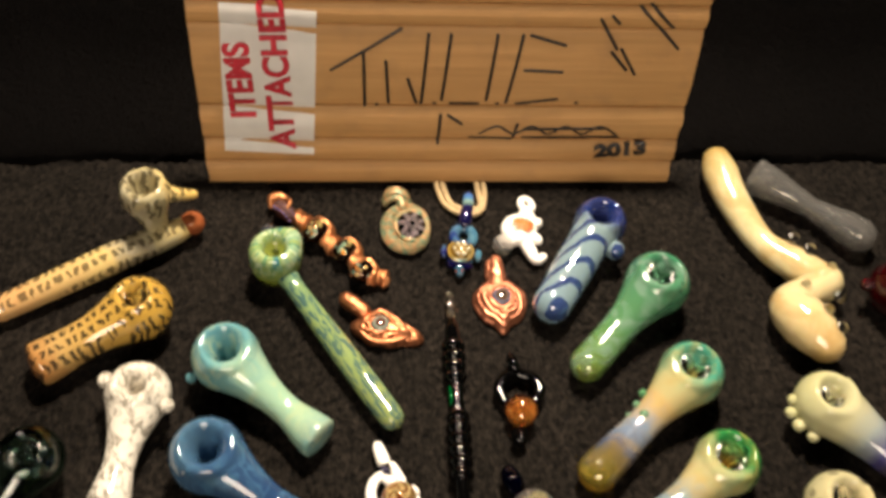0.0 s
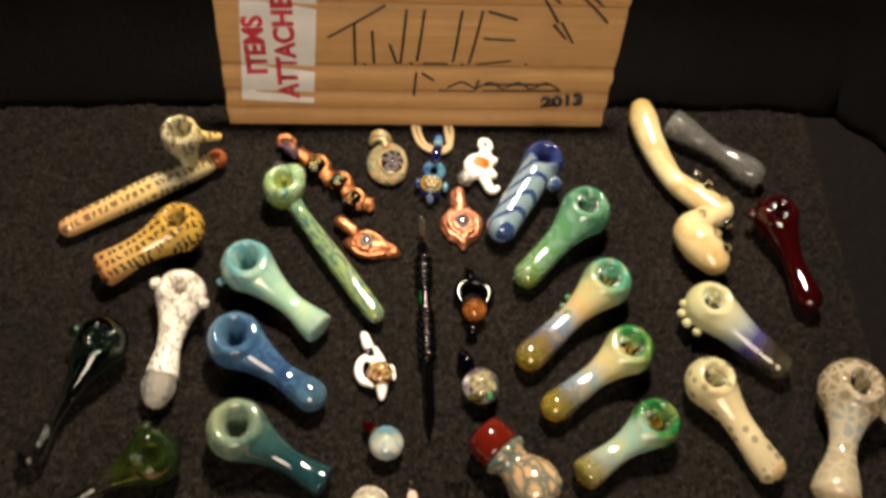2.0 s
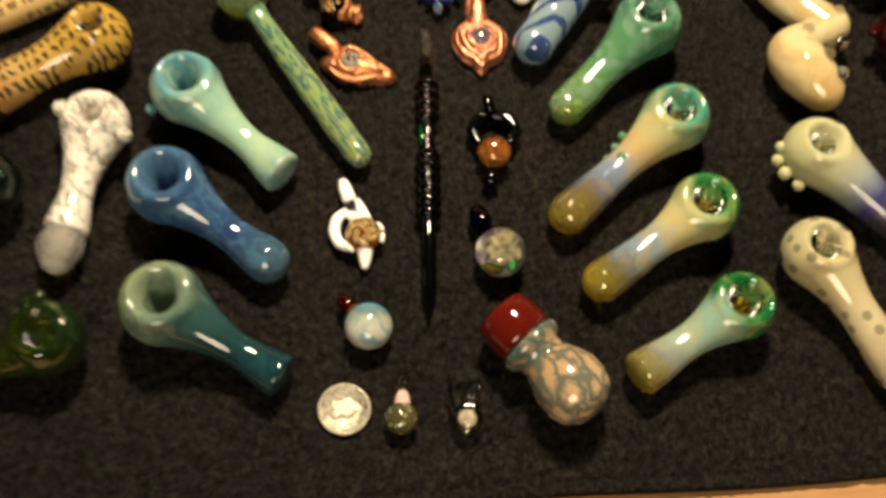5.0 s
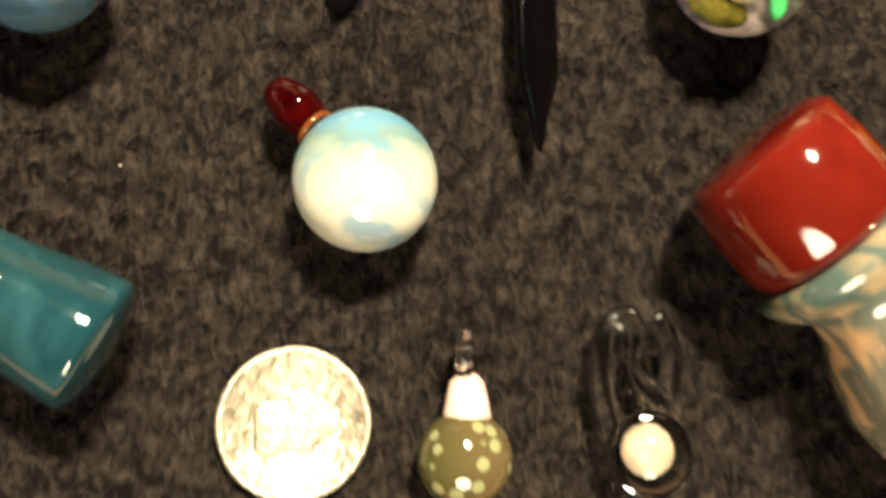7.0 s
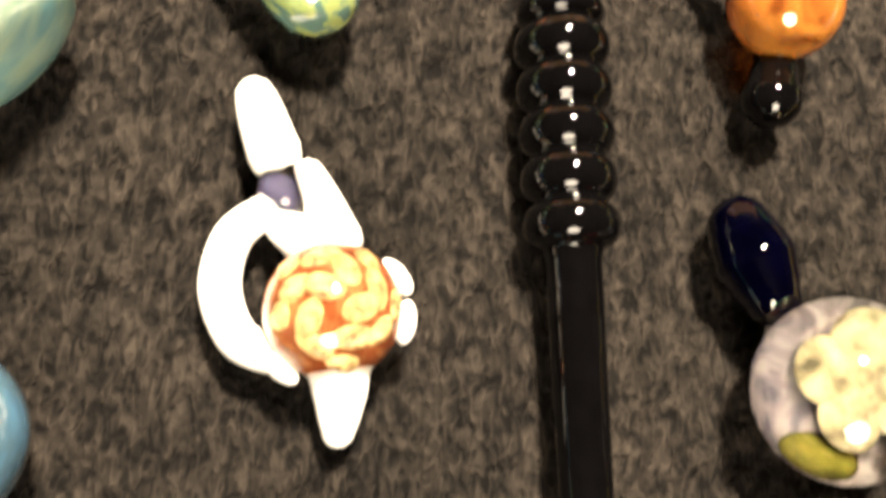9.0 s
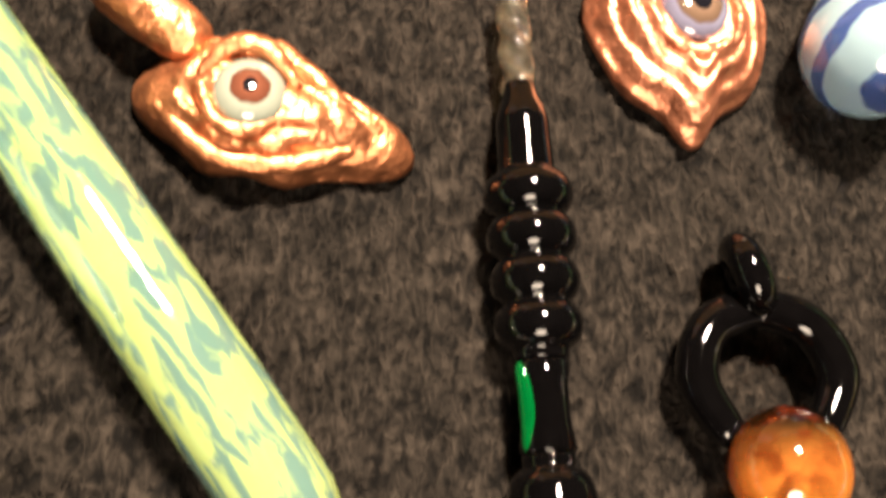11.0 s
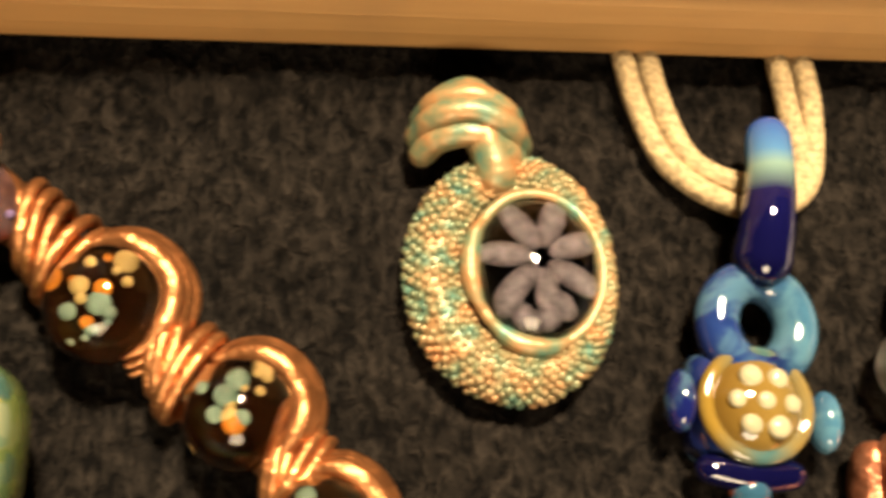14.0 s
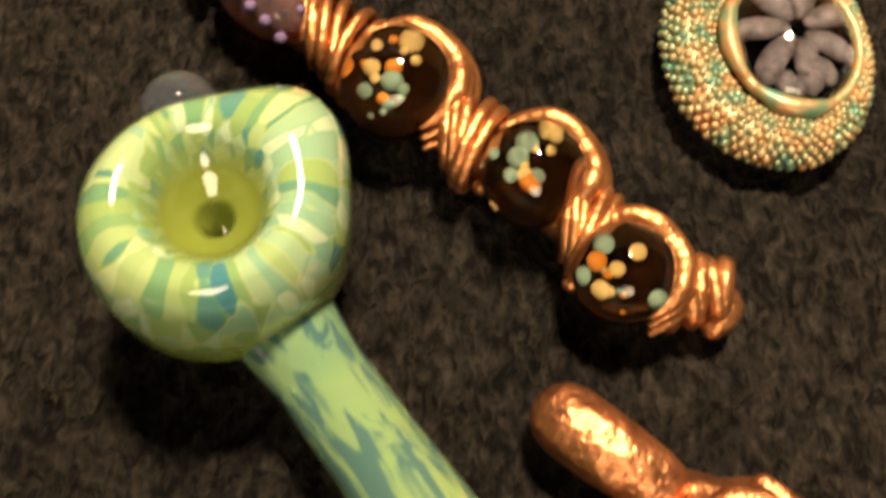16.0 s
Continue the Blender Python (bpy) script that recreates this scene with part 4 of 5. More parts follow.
part("bead", tube([(-0.0086, 0.0094, 0.0090), (-0.0112, 0.0126, 0.0082), (-0.0135, 0.0150, 0.0075)], [0.0034, 0.0044, 0.0036], 20), DEEP_RED, om, "dark red glass bead")

# clear ball pendant with a navy bead
bp = thing("glass_pendant", 0.0398, 0.0738, 0, "clear glass ball pendant with pale flowers and a navy bead", "pendant", PENDANTS, size=0.97)
part("ball", ball(bmesh.new(), (0, 0, 0.0118), 0.0128, (1, 1, 0.92), 36, 22), CLEAN, bp, "clear glass ball")
part("backing", ball(bmesh.new(), (0, 0, 0.0065), 0.0108, (1, 1, 0.5), 28, 14), glass("pearl_grey_glass", [(0.0, (0.15, 0.14, 0.18)), (0.5, (0.21, 0.18, 0.18)), (1.0, (0.10, 0.13, 0.11))], lo=-0.011, hi=0.011, pattern="cloud", ink=(0.42, 0.38, 0.36), amount=0.7, scale=160), bp, "pearly grey inner layer")
PALE = plain("pale_yellow_glass", (0.34, 0.30, 0.17), 0.1, grain=0.4)
for fx, fy, fr in ((-0.003, 0.002, 0.0030), (0.002, 0.004, 0.0034), (-0.001, -0.003, 0.0028), (0.004, -0.001, 0.0030), (0.000, 0.000, 0.0024)):
    part("petal", ball(bmesh.new(), (fx, fy, 0.0128), fr * 1.25, (1, 1, 0.25), 16, 8), PALE, bp, "pale yellow glass petal")
part("chip", ball(bmesh.new(), (-0.004, -0.0068, 0.0105), 0.0042, (1.2, 0.7, 0.4), 14, 8), plain("olive_gold_glass", (0.10, 0.09, 0.012), 0.15, grain=0.4), bp, "olive gold chip")
part("opal_chip", ball(bmesh.new(), (0.0042, -0.0060, 0.0125), 0.0018, (0.7, 1.6, 0.4), 10, 6), plain("green_opal", (0.06, 0.50, 0.14), 0.1), bp, "bright green opal chip")
part("bead", tube([(-0.0070, 0.0135, 0.0075), (-0.0085, 0.0190, 0.0068), (-0.0100, 0.0240, 0.0062)], [0.0042, 0.0060, 0.0048], 20), plain("navy_glass", (0.0003, 0.0003, 0.004), 0.03, clear=0.6, grain=0.2, relief=0.0), bp, "navy glass bead")

# black loop pendant with an amber ball
ap = thing("glass_pendant", 0.0397, 0.1311, 0, "black glass loop pendant holding an amber ball", "pendant", PENDANTS, size=0.93)
part("loop", tube([(-0.0005, 0.0255, 0.0060), (-0.0080, 0.0225, 0.0058), (-0.0112, 0.0145, 0.0058), (-0.0078, 0.0065, 0.0062)], [0.0034, 0.0034, 0.0034, 0.0030], 18), BLACK, ap)
part("loop", tube([(0.0005, 0.0255, 0.0060), (0.0090, 0.0225, 0.0058), (0.0128, 0.0145, 0.0058), (0.0090, 0.0065, 0.0062)], [0.0034, 0.0036, 0.0036, 0.0030], 18), BLACK, ap)
part("bail", ring((-0.0010, 0.0305, 0.0072), 0.0044, 0.0030, 30, 14, Euler((0, radians(70), radians(15))).to_matrix()), BLACK, ap)
# glow of light through the ball put into its colour: bright below, dark above
part("ball", ball(bmesh.new(), (0, 0, 0.0092), 0.0094, (1, 1, 0.9), 32, 20), glass("amber_glow_glass", [(0.0, (0.95, 0.46, 0.04)), (0.4, (0.88, 0.36, 0.03)), (0.62, (0.50, 0.22, 0.03)), (0.8, (0.08, 0.04, 0.01)), (1.0, (0.04, 0.02, 0.01))], lo=-0.009, hi=0.010, wander=0.12, axis=1, pattern="cloud", ink=(0.30, 0.06, 0.0), amount=0.75, scale=120, clear=0.72), ap, "flame orange glass ball")
part("foot", tube([(-0.0008, -0.0085, 0.0060), (-0.0016, -0.0120, 0.0055), (-0.0022, -0.0150, 0.0056)], [0.0030, 0.0040, 0.0050], 20), BLACK, ap)

# copper pendant with a round eye of glass
ep = thing("copper_pendant", 0.0360, 0.2034, 3, "round pink copper pendant with a glass eye and ridged swirls", "pendant", PENDANTS, size=0.94)


def round_outline(a):
    point = max(0.0, math.cos(a + math.pi / 2 + 0.05)) ** 20
    shoulder = max(0.0, math.cos(a - math.pi / 2)) ** 8
    return 0.0170 + 0.0062 * point ** 2.0 + 0.0010 * shoulder + 0.0005 * math.sin(5 * a)


def round_height(rho, a):
    ridge = (0.00042 * math.sin(rho * 34 + 2.4 * math.sin(a + 0.7) + 1.4 * math.sin(2 * a)) + 0.0006 * noise.noise((rho * 5, math.cos(a) * 2.0, math.sin(a) * 2.0))) * ease((rho - 0.32) / 0.12)
    base = 0.0095 * (1 - rho ** 2.4) ** 0.6
    well = -0.0012 * (1 - ease((rho - 0.26) / 0.12))
    return base + ridge + well + 0.0005 * math.sin(a * 3 + rho * 9)


part("disc", lump(round_outline, round_height, 44, 96), COPPER_PINK, ep)
part("bail", tube([(-0.0004, 0.0120, 0.0040), (0.0000, 0.0180, 0.0066), (0.0002, 0.0225, 0.0078), (0.0002, 0.0268, 0.0076)], [0.0066, 0.0050, 0.0043, 0.0040], 20, flat=0.8), COPPER_PINK, ep)
part("bail_back", tube([(-0.0040, 0.0165, 0.0035), (-0.0036, 0.0230, 0.0035), (-0.0030, 0.0265, 0.0045)], [0.0035, 0.0034, 0.0032], 16), COPPER_PINK, ep)


def eye_material(name, white, iris, pupil_r, iris_r):
    """Rings of colour round a dark centre, as in a lampworked eye bead."""
    m, nt, p, link = nodes_of(name)
    co = node(nt, "ShaderNodeTexCoord")
    flat = node(nt, "ShaderNodeVectorMath")
    flat.operation = "MULTIPLY"
    flat.inputs[1].default_value = (1, 1, 0)
    link(co.outputs["Object"], flat.inputs[0])
    size = node(nt, "ShaderNodeVectorMath")
    size.operation = "LENGTH"
    link(flat.outputs[0], size.inputs[0])
    n = node(nt, "ShaderNodeTexNoise", Scale=500.0, Detail=3.0)
    link(co.outputs["Object"], n.inputs["Vector"])
    wob = node(nt, "ShaderNodeMath")
    wob.operation = "MULTIPLY_ADD"
    link(n.outputs["Fac"], wob.inputs[0])
    wob.inputs[1].default_value = 0.0010
    link(size.outputs["Value"], wob.inputs[2])
    sc = node(nt, "ShaderNodeMath")
    sc.operation = "DIVIDE"
    link(wob.outputs[0], sc.inputs[0])
    sc.inputs[1].default_value = 0.0065
    q, w = pupil_r / 0.0065, iris_r / 0.0065
    r = ramp(nt, [(q * 0.95, (0.004, 0.004, 0.006)), (q * 1.1, iris), (w * 0.95, tuple(c * 0.6 for c in iris)), (w * 1.08, white), (0.97, tuple(c * 0.7 for c in white))])
    link(sc.outputs[0], r.inputs[0])
    link(r.outputs[0], p.inputs["Base Color"])
    p.inputs["Roughness"].default_value, p.inputs["Coat Weight"].default_value = 0.05, 0.8
    return m


def eye(parent, x, y, z, r, material, turn=0.0):
    ob = part("glass_eye", dome((0, 0, 0), r, r * 0.55), material, parent, "domed glass eye")
    ob.location = (x, y, z)
    return ob


eye(ep, 0.0004, 0.0004, 0.0074, 0.0064, eye_material("grey_eye_glass", (0.10, 0.10, 0.15), (0.10, 0.065, 0.045), 0.0022, 0.0046))
part("eyelid", tube([(-0.0075, 0.0005, 0.0078), (-0.0050, 0.0060, 0.0088), (0.0012, 0.0080, 0.0092), (0.0068, 0.0055, 0.0086), (0.0090, 0.0, 0.0074)], [0.0010, 0.0013, 0.0014, 0.0012, 0.0008], 10), COPPER_PINK, ep)
part("eyelid", tube([(-0.0072, -0.0010, 0.0078), (-0.0045, -0.0062, 0.0082), (0.0015, -0.0078, 0.0084), (0.0070, -0.0052, 0.0080), (0.0088, -0.0008, 0.0074)], [0.0010, 0.0012, 0.0013, 0.0012, 0.0008], 10), COPPER_PINK, ep)

# long copper pendant with a brown eye
lp = thing("copper_pendant", -0.0342, 0.1865, -18, "long orange copper pendant with a brown glass eye", "pendant", PENDANTS, size=0.93)


def long_outline(a):
    return 1.0 / math.sqrt((math.cos(a) / 0.0178) ** 2 + (math.sin(a) / 0.0112) ** 2) + 0.0100 * max(0.0, math.cos(a)) ** 22 + 0.0007 * math.sin(6 * a)


def long_height(rho, a):
    ridge = (0.0003 * math.sin(rho * 24 + 2.6 * math.sin(a)) + 0.0013 * noise.noise((rho * 5, 8 + math.cos(a) * 2.0, math.sin(a) * 2.0))) * ease((rho - 0.35) / 0.15)
    return 0.0108 * (1 - rho ** 2.2) ** 0.65 + ridge + 0.0008 * math.sin(4 * a + 7 * rho) * rho


part("body", lump(long_outline, long_height, 40, 96), COPPER_ORANGE, lp)
part("bail", tube([(-0.0120, 0.0068, 0.0060), (-0.0185, 0.0092, 0.0066), (-0.0245, 0.0120, 0.0058)], [0.0044, 0.0050, 0.0050], 20), COPPER_ORANGE, lp)
eye(lp, 0.0006, -0.0006, 0.0096, 0.0056, eye_material("brown_eye_glass", (0.17, 0.19, 0.16), (0.10, 0.035, 0.02), 0.0015, 0.0034))
part("eyelid", tube([(-0.0072, 0.0008, 0.0092), (-0.0040, 0.0058, 0.0108), (0.0012, 0.0066, 0.0112), (0.0066, 0.0030, 0.0098)], [0.0010, 0.0016, 0.0017, 0.0010], 10), COPPER_ORANGE, lp)
part("eyelid", tube([(-0.0072, -0.0010, 0.0090), (-0.0030, -0.0062, 0.0092), (0.0022, -0.0062, 0.0092), (0.0068, -0.0010, 0.0090)], [0.0010, 0.0014, 0.0014, 0.0010], 10), COPPER_ORANGE, lp)
part("fold", tube([(0.0020, 0.0098, 0.0060), (0.0090, 0.0062, 0.0066), (0.0150, 0.0030, 0.0060), (0.0205, 0.0020, 0.0050)], [0.0016, 0.0019, 0.0018, 0.0014], 12), COPPER_ORANGE, lp)
part("fold", tube([(-0.0120, -0.0050, 0.0050), (-0.0020, -0.0098, 0.0045), (0.0090, -0.0078, 0.0048), (0.0170, -0.0028, 0.0050)], [0.0014, 0.0018, 0.0018, 0.0014], 12), COPPER_ORANGE, lp)

# patina pendant with a flower under glass
pp = thing("copper_pendant", -0.0171, 0.2555, -1, "green patinated copper pendant with a flower under domed glass", "pendant", PENDANTS, size=0.885)


def patina(name):
    m, nt, p, link = nodes_of(name)
    co = node(nt, "ShaderNodeTexCoord")
    n = node(nt, "ShaderNodeTexNoise", Scale=260.0, Detail=5.0)
    link(co.outputs["Object"], n.inputs["Vector"])
    r = ramp(nt, [(0.32, (0.08, 0.19, 0.14)), (0.43, (0.17, 0.19, 0.10)), (0.54, (0.30, 0.21, 0.10)), (0.68, (0.38, 0.18, 0.07))])
    link(n.outputs["Fac"], r.inputs[0])
    link(r.outputs[0], p.inputs["Base Color"])
    p.inputs["Roughness"].default_value, p.inputs["Metallic"].default_value = 0.40, 0.3
    bump(nt, p, n.outputs["Fac"], 0.5, 0.001)
    return m


PATINA = patina("green_copper_patina")


def band_at(a):
    """The thick beaded band at an angle: where its middle runs and half its width, wide on the one side and narrow on the other."""
    ox, oy = 0.0166 * math.cos(a), 0.0200 * math.sin(a)
    ix, iy = 0.0036 + 0.0108 * math.cos(a), 0.0003 + 0.0128 * math.sin(a)
    return (ox + ix) / 2, (oy + iy) / 2, math.hypot(ox - ix, oy - iy) / 2


rows, random_bits = [], bmesh.new()
for i in range(72):
    a = 2 * math.pi * i / 72
    mx, my, half = band_at(a)
    rows.append([(mx + half * math.cos(b) * math.cos(a), my + half * math.cos(b) * math.sin(a), 0.0036 + 0.0036 * math.sin(b)) for b in [2 * math.pi * k / 16 for k in range(16)]])
part("frame", skin(rows, closed=True), PATINA, pp)
random.seed(21)
for i in range(66):
    for k in range(9):
        a, b = 2 * math.pi * (i + 0.5 * (k % 2) + random.uniform(-0.15, 0.15)) / 66, 0.02 + 0.29 * k + random.uniform(-0.06, 0.06)
        mx, my, half = band_at(a)
        bmesh.ops.create_icosphere(random_bits, subdivisions=1, radius=random.uniform(0.0006, 0.0010), matrix=Matrix.Translation((mx + half * math.cos(b) * math.cos(a), my + half * math.cos(b) * math.sin(a), 0.0036 + 0.0036 * math.sin(b))))
tagged(part("grain", random_bits, PATINA, pp, "beaded copper surface"), kind="stuff")
part("inner_rim", ring((0.0040, 0.0003, 0.0070), 0.0106, 0.0010, 48, 10, ry=0.0126), PATINA, pp)
for start in (2.5, 3.9):
    part("petal_rim", tube([(0.0040 + 0.0108 * math.cos(start + 0.2 * k), 0.0003 + 0.0128 * math.sin(start + 0.2 * k), 0.0076) for k in range(7)], [0.0006, 0.0013, 0.0016, 0.0017, 0.0016, 0.0013, 0.0006], 10), PATINA, pp, "curled copper edge")
part("backing", dome((0.0040, 0.0003, 0.0040), 0.0104, 0.0008, 0.0124), NIGHT, pp, "black backing under the glass")
PETAL = plain("smoky_lilac_petal", (0.20, 0.165, 0.18), 0.4, grain=0.3, scale=600)
for i in range(7):
    a = 0.35 + 2 * math.pi * i / 7
    part("petal", ball(bmesh.new(), (0.0046 + 0.0055 * math.cos(a), 0.0018 + 0.0060 * math.sin(a), 0.0060), 0.0046, (1.0, 0.42, 0.22), 14, 8, turn=a), PETAL, pp, "smoky lilac petal")
for i in range(9):
    a = 3.6 + 0.27 * i
    part("petal", ball(bmesh.new(), (0.0034 + (0.0040 + 0.002 * (i % 2)) * math.cos(a), -0.0018 + 0.0062 * math.sin(a), 0.0068), 0.0020, (1.0, 0.8, 0.5), 10, 6, turn=a), PETAL, pp, "smoky lilac petal")
part("glass_dome", dome((0.0040, 0.0003, 0.0046), 0.0106, 0.0072, 0.0126), CLEAN, pp, "clear domed glass")
part("neck", tube([(-0.0018, 0.0165, 0.0064), (-0.0026, 0.0195, 0.0074), (-0.0040, 0.0235, 0.0075)], [0.0036, 0.0032, 0.0036], 18), PATINA, pp)
for w, by, bz, br in ((0.0078, 0.0216, 0.0088, 0.0023), (0.0084, 0.0246, 0.0108, 0.0023), (0.0076, 0.0275, 0.0104, 0.0023), (0.0056, 0.0300, 0.0078, 0.0022)):
    part("bail_coil", tube([(-0.0056 - w, by - 0.0008, 0.0040), (-0.0056 - 0.7 * w, by + 0.0004, bz - 0.0018), (-0.0056, by + 0.0008, bz), (-0.0056 + 0.7 * w, by - 0.0012, bz - 0.0018), (-0.0056 + w, by - 0.0022, 0.0040)], br, 14), PATINA, pp, "thick copper bail coil")

# blue pendant on a cord
cord_mat = plain("tan_cord", (0.46, 0.34, 0.18), 0.8, grain=0.25, scale=900, relief=0.5)
cd = thing("waxed_cord", 0.0215, 0.2695, 0, "pale tan cord looped through the blue pendant", "cord", size=0.93)
for off in (0.0, 0.0042):
    part("strand", tube([(-0.0195 + off, 0.0255, 0.0030), (-0.0178 + off, 0.0150, 0.0026), (-0.0135 + off * 0.8, 0.0040 + off * 0.4, 0.0024), (-0.0040, -0.0030 + off, 0.0030), (0.0040, -0.0035 + off, 0.0030), (0.0105 - off * 0.3, 0.0020 + off * 0.4, 0.0024), (0.0128 - off, 0.0150, 0.0026), (0.0120 - off, 0.0255, 0.0030)], 0.0019, 12), cord_mat, cd)
bl = thing("glass_pendant", 0.0149, 0.2358, -7, "blue glass pendant with a gold dome and white dots", "pendant", PENDANTS, size=0.93)
BAIL = glass("navy_bail_glass", [(0.0, (0.010, 0.010, 0.09)), (0.45, (0.015, 0.015, 0.14)), (0.62, (0.26, 0.40, 0.36)), (0.72, (0.10, 0.28, 0.50)), (1.0, (0.03, 0.08, 0.42))], lo=0.02, hi=0.047, axis=1, wander=0.04)
part("bail", tube([(0.0028, 0.0430, 0.0085), (0.0026, 0.0360, 0.0095), (0.0018, 0.0285, 0.0095), (0.0014, 0.0225, 0.0080)], [0.0036, 0.0038, 0.0042, 0.0046], 22), BAIL, bl)
RINGBLUE = glass("marbled_blue_glass", [(0.0, (0.015, 0.03, 0.20)), (0.3, (0.03, 0.09, 0.30)), (0.55, (0.015, 0.03, 0.17)), (1.0, (0.09, 0.26, 0.38))], lo=-0.010, hi=0.012, wander=0.35, pattern="cloud", ink=(0.16, 0.34, 0.42), amount=0.55, scale=110)
part("ring", ring((0.0012, 0.0128, 0.0055), 0.0062, 0.0034, 44, 18, ry=0.0070), RINGBLUE, bl)


def square_outline(a):
    return 0.0102 / max(abs(math.cos(a)) ** 4 + abs(math.sin(a)) ** 4, 0.1) ** 0.25 * (0.90 + 0.06 * math.sin(a))


part("plate", lump(square_outline, lambda rho, a: 0.0072 * (1 - rho ** 5) ** 0.5, 20, 64), RINGBLUE, bl)
part("gold_rim", ring((0, 0.0002, 0.0074), 0.0076, 0.0012, 44, 10), glass("gold_teal_glass", [(0.0, (0.36, 0.25, 0.04)), (0.5, (0.10, 0.22, 0.22)), (1.0, (0.38, 0.27, 0.06))], lo=-0.008, hi=0.008, wander=0.4), bl, "gold and teal glass rim")
part("dome", dome((0, 0.0002, 0.0062), 0.0074, 0.0050), glass("gold_glass", [(0.0, (0.24, 0.15, 0.02)), (0.6, (0.34, 0.24, 0.06)), (1.0, (0.22, 0.19, 0.08))], lo=-0.008, hi=0.008), bl, "gold glass dome")
for i in range(7):
    a = 2 * math.pi * i / 6
    d = 0.0040 if i < 6 else 0.0
    part("dot", ball(bmesh.new(), (d * math.cos(a), 0.0002 + d * math.sin(a), 0.0104 if d else 0.0110), 0.0014 + 0.0004 * (i % 3) / 2, (1, 1, 0.55), 12, 8), plain("ivory_glass", (0.34, 0.31, 0.20), 0.08) if i == 0 else bpy.data.materials["ivory_glass"], bl, "ivory glass dot")
for sx, sy in ((-0.0108, 0.0), (0.0112, -0.0010)):
    part("lug", ball(bmesh.new(), (sx, sy, 0.0058), 0.0034, (0.7, 1.4, 0.9), 16, 10), RINGBLUE, bl, "blue side lug")
part("bar", tube([(-0.0060, -0.0092, 0.0045), (0.0, -0.0098, 0.0048), (0.0062, -0.0090, 0.0045)], [0.0022, 0.0026, 0.0022], 16), BAIL, bl)
part("foot", tube([(0.0, -0.0118, 0.0042), (0.0002, -0.0145, 0.0038)], [0.0032, 0.0026], 16), glass("dotted_blue_glass", [(0.0, (0.06, 0.18, 0.26)), (1.0, (0.04, 0.14, 0.26))], pattern="specks", ink=(0.40, 0.12, 0.03), amount=0.9, scale=330), bl, "blue foot with orange spots")

# white pendant with an orange flower
fp = thing("glass_pendant", 0.0522, 0.2500, -6, "milky white glass pendant with an orange flower and curled foot", "pendant", PENDANTS, size=0.93)
part("body", ball(bmesh.new(), (-0.0012, 0.0010, 0.0075), 0.0118, (1, 1, 0.62), 32, 18), WHITE_GLASS, fp)
bm = bmesh.new()
random.seed(7)
for i in range(110):
    a, r = random.uniform(0, 6.28), 0.0060 * math.sqrt(random.uniform(0.0, 1.0))
    z = 0.0075 + 0.0073 * math.sqrt(max(0.0, 1 - (r / 0.0118) ** 2))
    ball(bm, (0.0004 + r * math.cos(a), 0.0008 + r * 0.8 * math.sin(a), z), 0.0014, (1.5, 0.5, 0.4), 8, 5, turn=a)
part("flower", bm, plain("orange_glass", (0.58, 0.13, 0.004), 0.15, grain=0.3, scale=800), fp, "orange glass flower")
part("loop", ring((0.0040, 0.0235, 0.0056), 0.0044, 0.0024, 36, 14, Euler((0, radians(22), 0)).to_matrix()), WHITE_GLASS, fp)
part("cap", tube([(0.0038, 0.0175, 0.0048), (0.0040, 0.0120, 0.0055)], [0.0048, 0.0066], 18), WHITE_GLASS, fp)
for px, py, t in ((0.0098, 0.0072, 0.6), (0.0096, -0.0048, -0.6)):
    part("lobe", ball(bmesh.new(), (px, py, 0.0070), 0.0052, (1.0, 0.7, 0.8), 16, 10, turn=t), WHITE_GLASS, fp)
part("arm", tube([(-0.0060, -0.0065, 0.0065), (-0.0090, -0.0080, 0.0065)], [0.0052, 0.0040], 18), WHITE_GLASS, fp)
part("clear_end", ball(bmesh.new(), (-0.0112, -0.0110, 0.0064), 0.0066, u=24, v=14), plain("cloudy_clear_glass", (0.92, 0.90, 0.87), 0.02, clear=0.90, grain=0.05), fp, "clear glass ball")
part("foot", tube([(0.0035, -0.0085, 0.0060), (0.0068, -0.0140, 0.0052), (0.0090, -0.0180, 0.0045), (0.0120, -0.0192, 0.0042), (0.0150, -0.0165, 0.0040)], [0.0044, 0.0042, 0.0036, 0.0030, 0.0026], 18), WHITE_GLASS, fp)

# the long wire-wrapped copper pendant
worm = thing("wire_wrapped_pendant", -0.0600, 0.2400, -44.5, "long copper wire-wrapped pendant with glass balls", "pendant", PENDANTS, size=0.93)
DARKLENS = plain("smoky_amber_lens", (0.80, 0.68, 0.55), 0.01, clear=1.0, grain=0.1, relief=0.0)
AMBER_DARK = plain("dark_amber_core", (0.010, 0.0035, 0.0010), 0.9, grain=0.6, scale=260, relief=0.0)
AMBER_DARK.node_tree.nodes["Principled BSDF"].inputs["Specular IOR Level"].default_value = 0.02
# amber and cream flecks also imitate the light that the domes focus
FLECKS = [plain("fleck_mint", (0.22, 0.38, 0.34), 0.2), plain("fleck_amber_caustic", (0.62, 0.24, 0.03), 0.2), plain("fleck_cream_caustic", (0.66, 0.54, 0.24), 0.2)]
SPINE = [(-0.0540, 0.0000), (-0.0390, -0.0005), (-0.0159, 0.0), (0.0085, 0.0010), (0.0265, 0.0), (0.0370, 0.0062)]
part("core", tube([(x, y + 0.0012, 0.0042) for x, y in SPINE], [0.0028, 0.0042, 0.0038, 0.0038, 0.0036, 0.0024], 16), COPPER, worm)
random.seed(11)
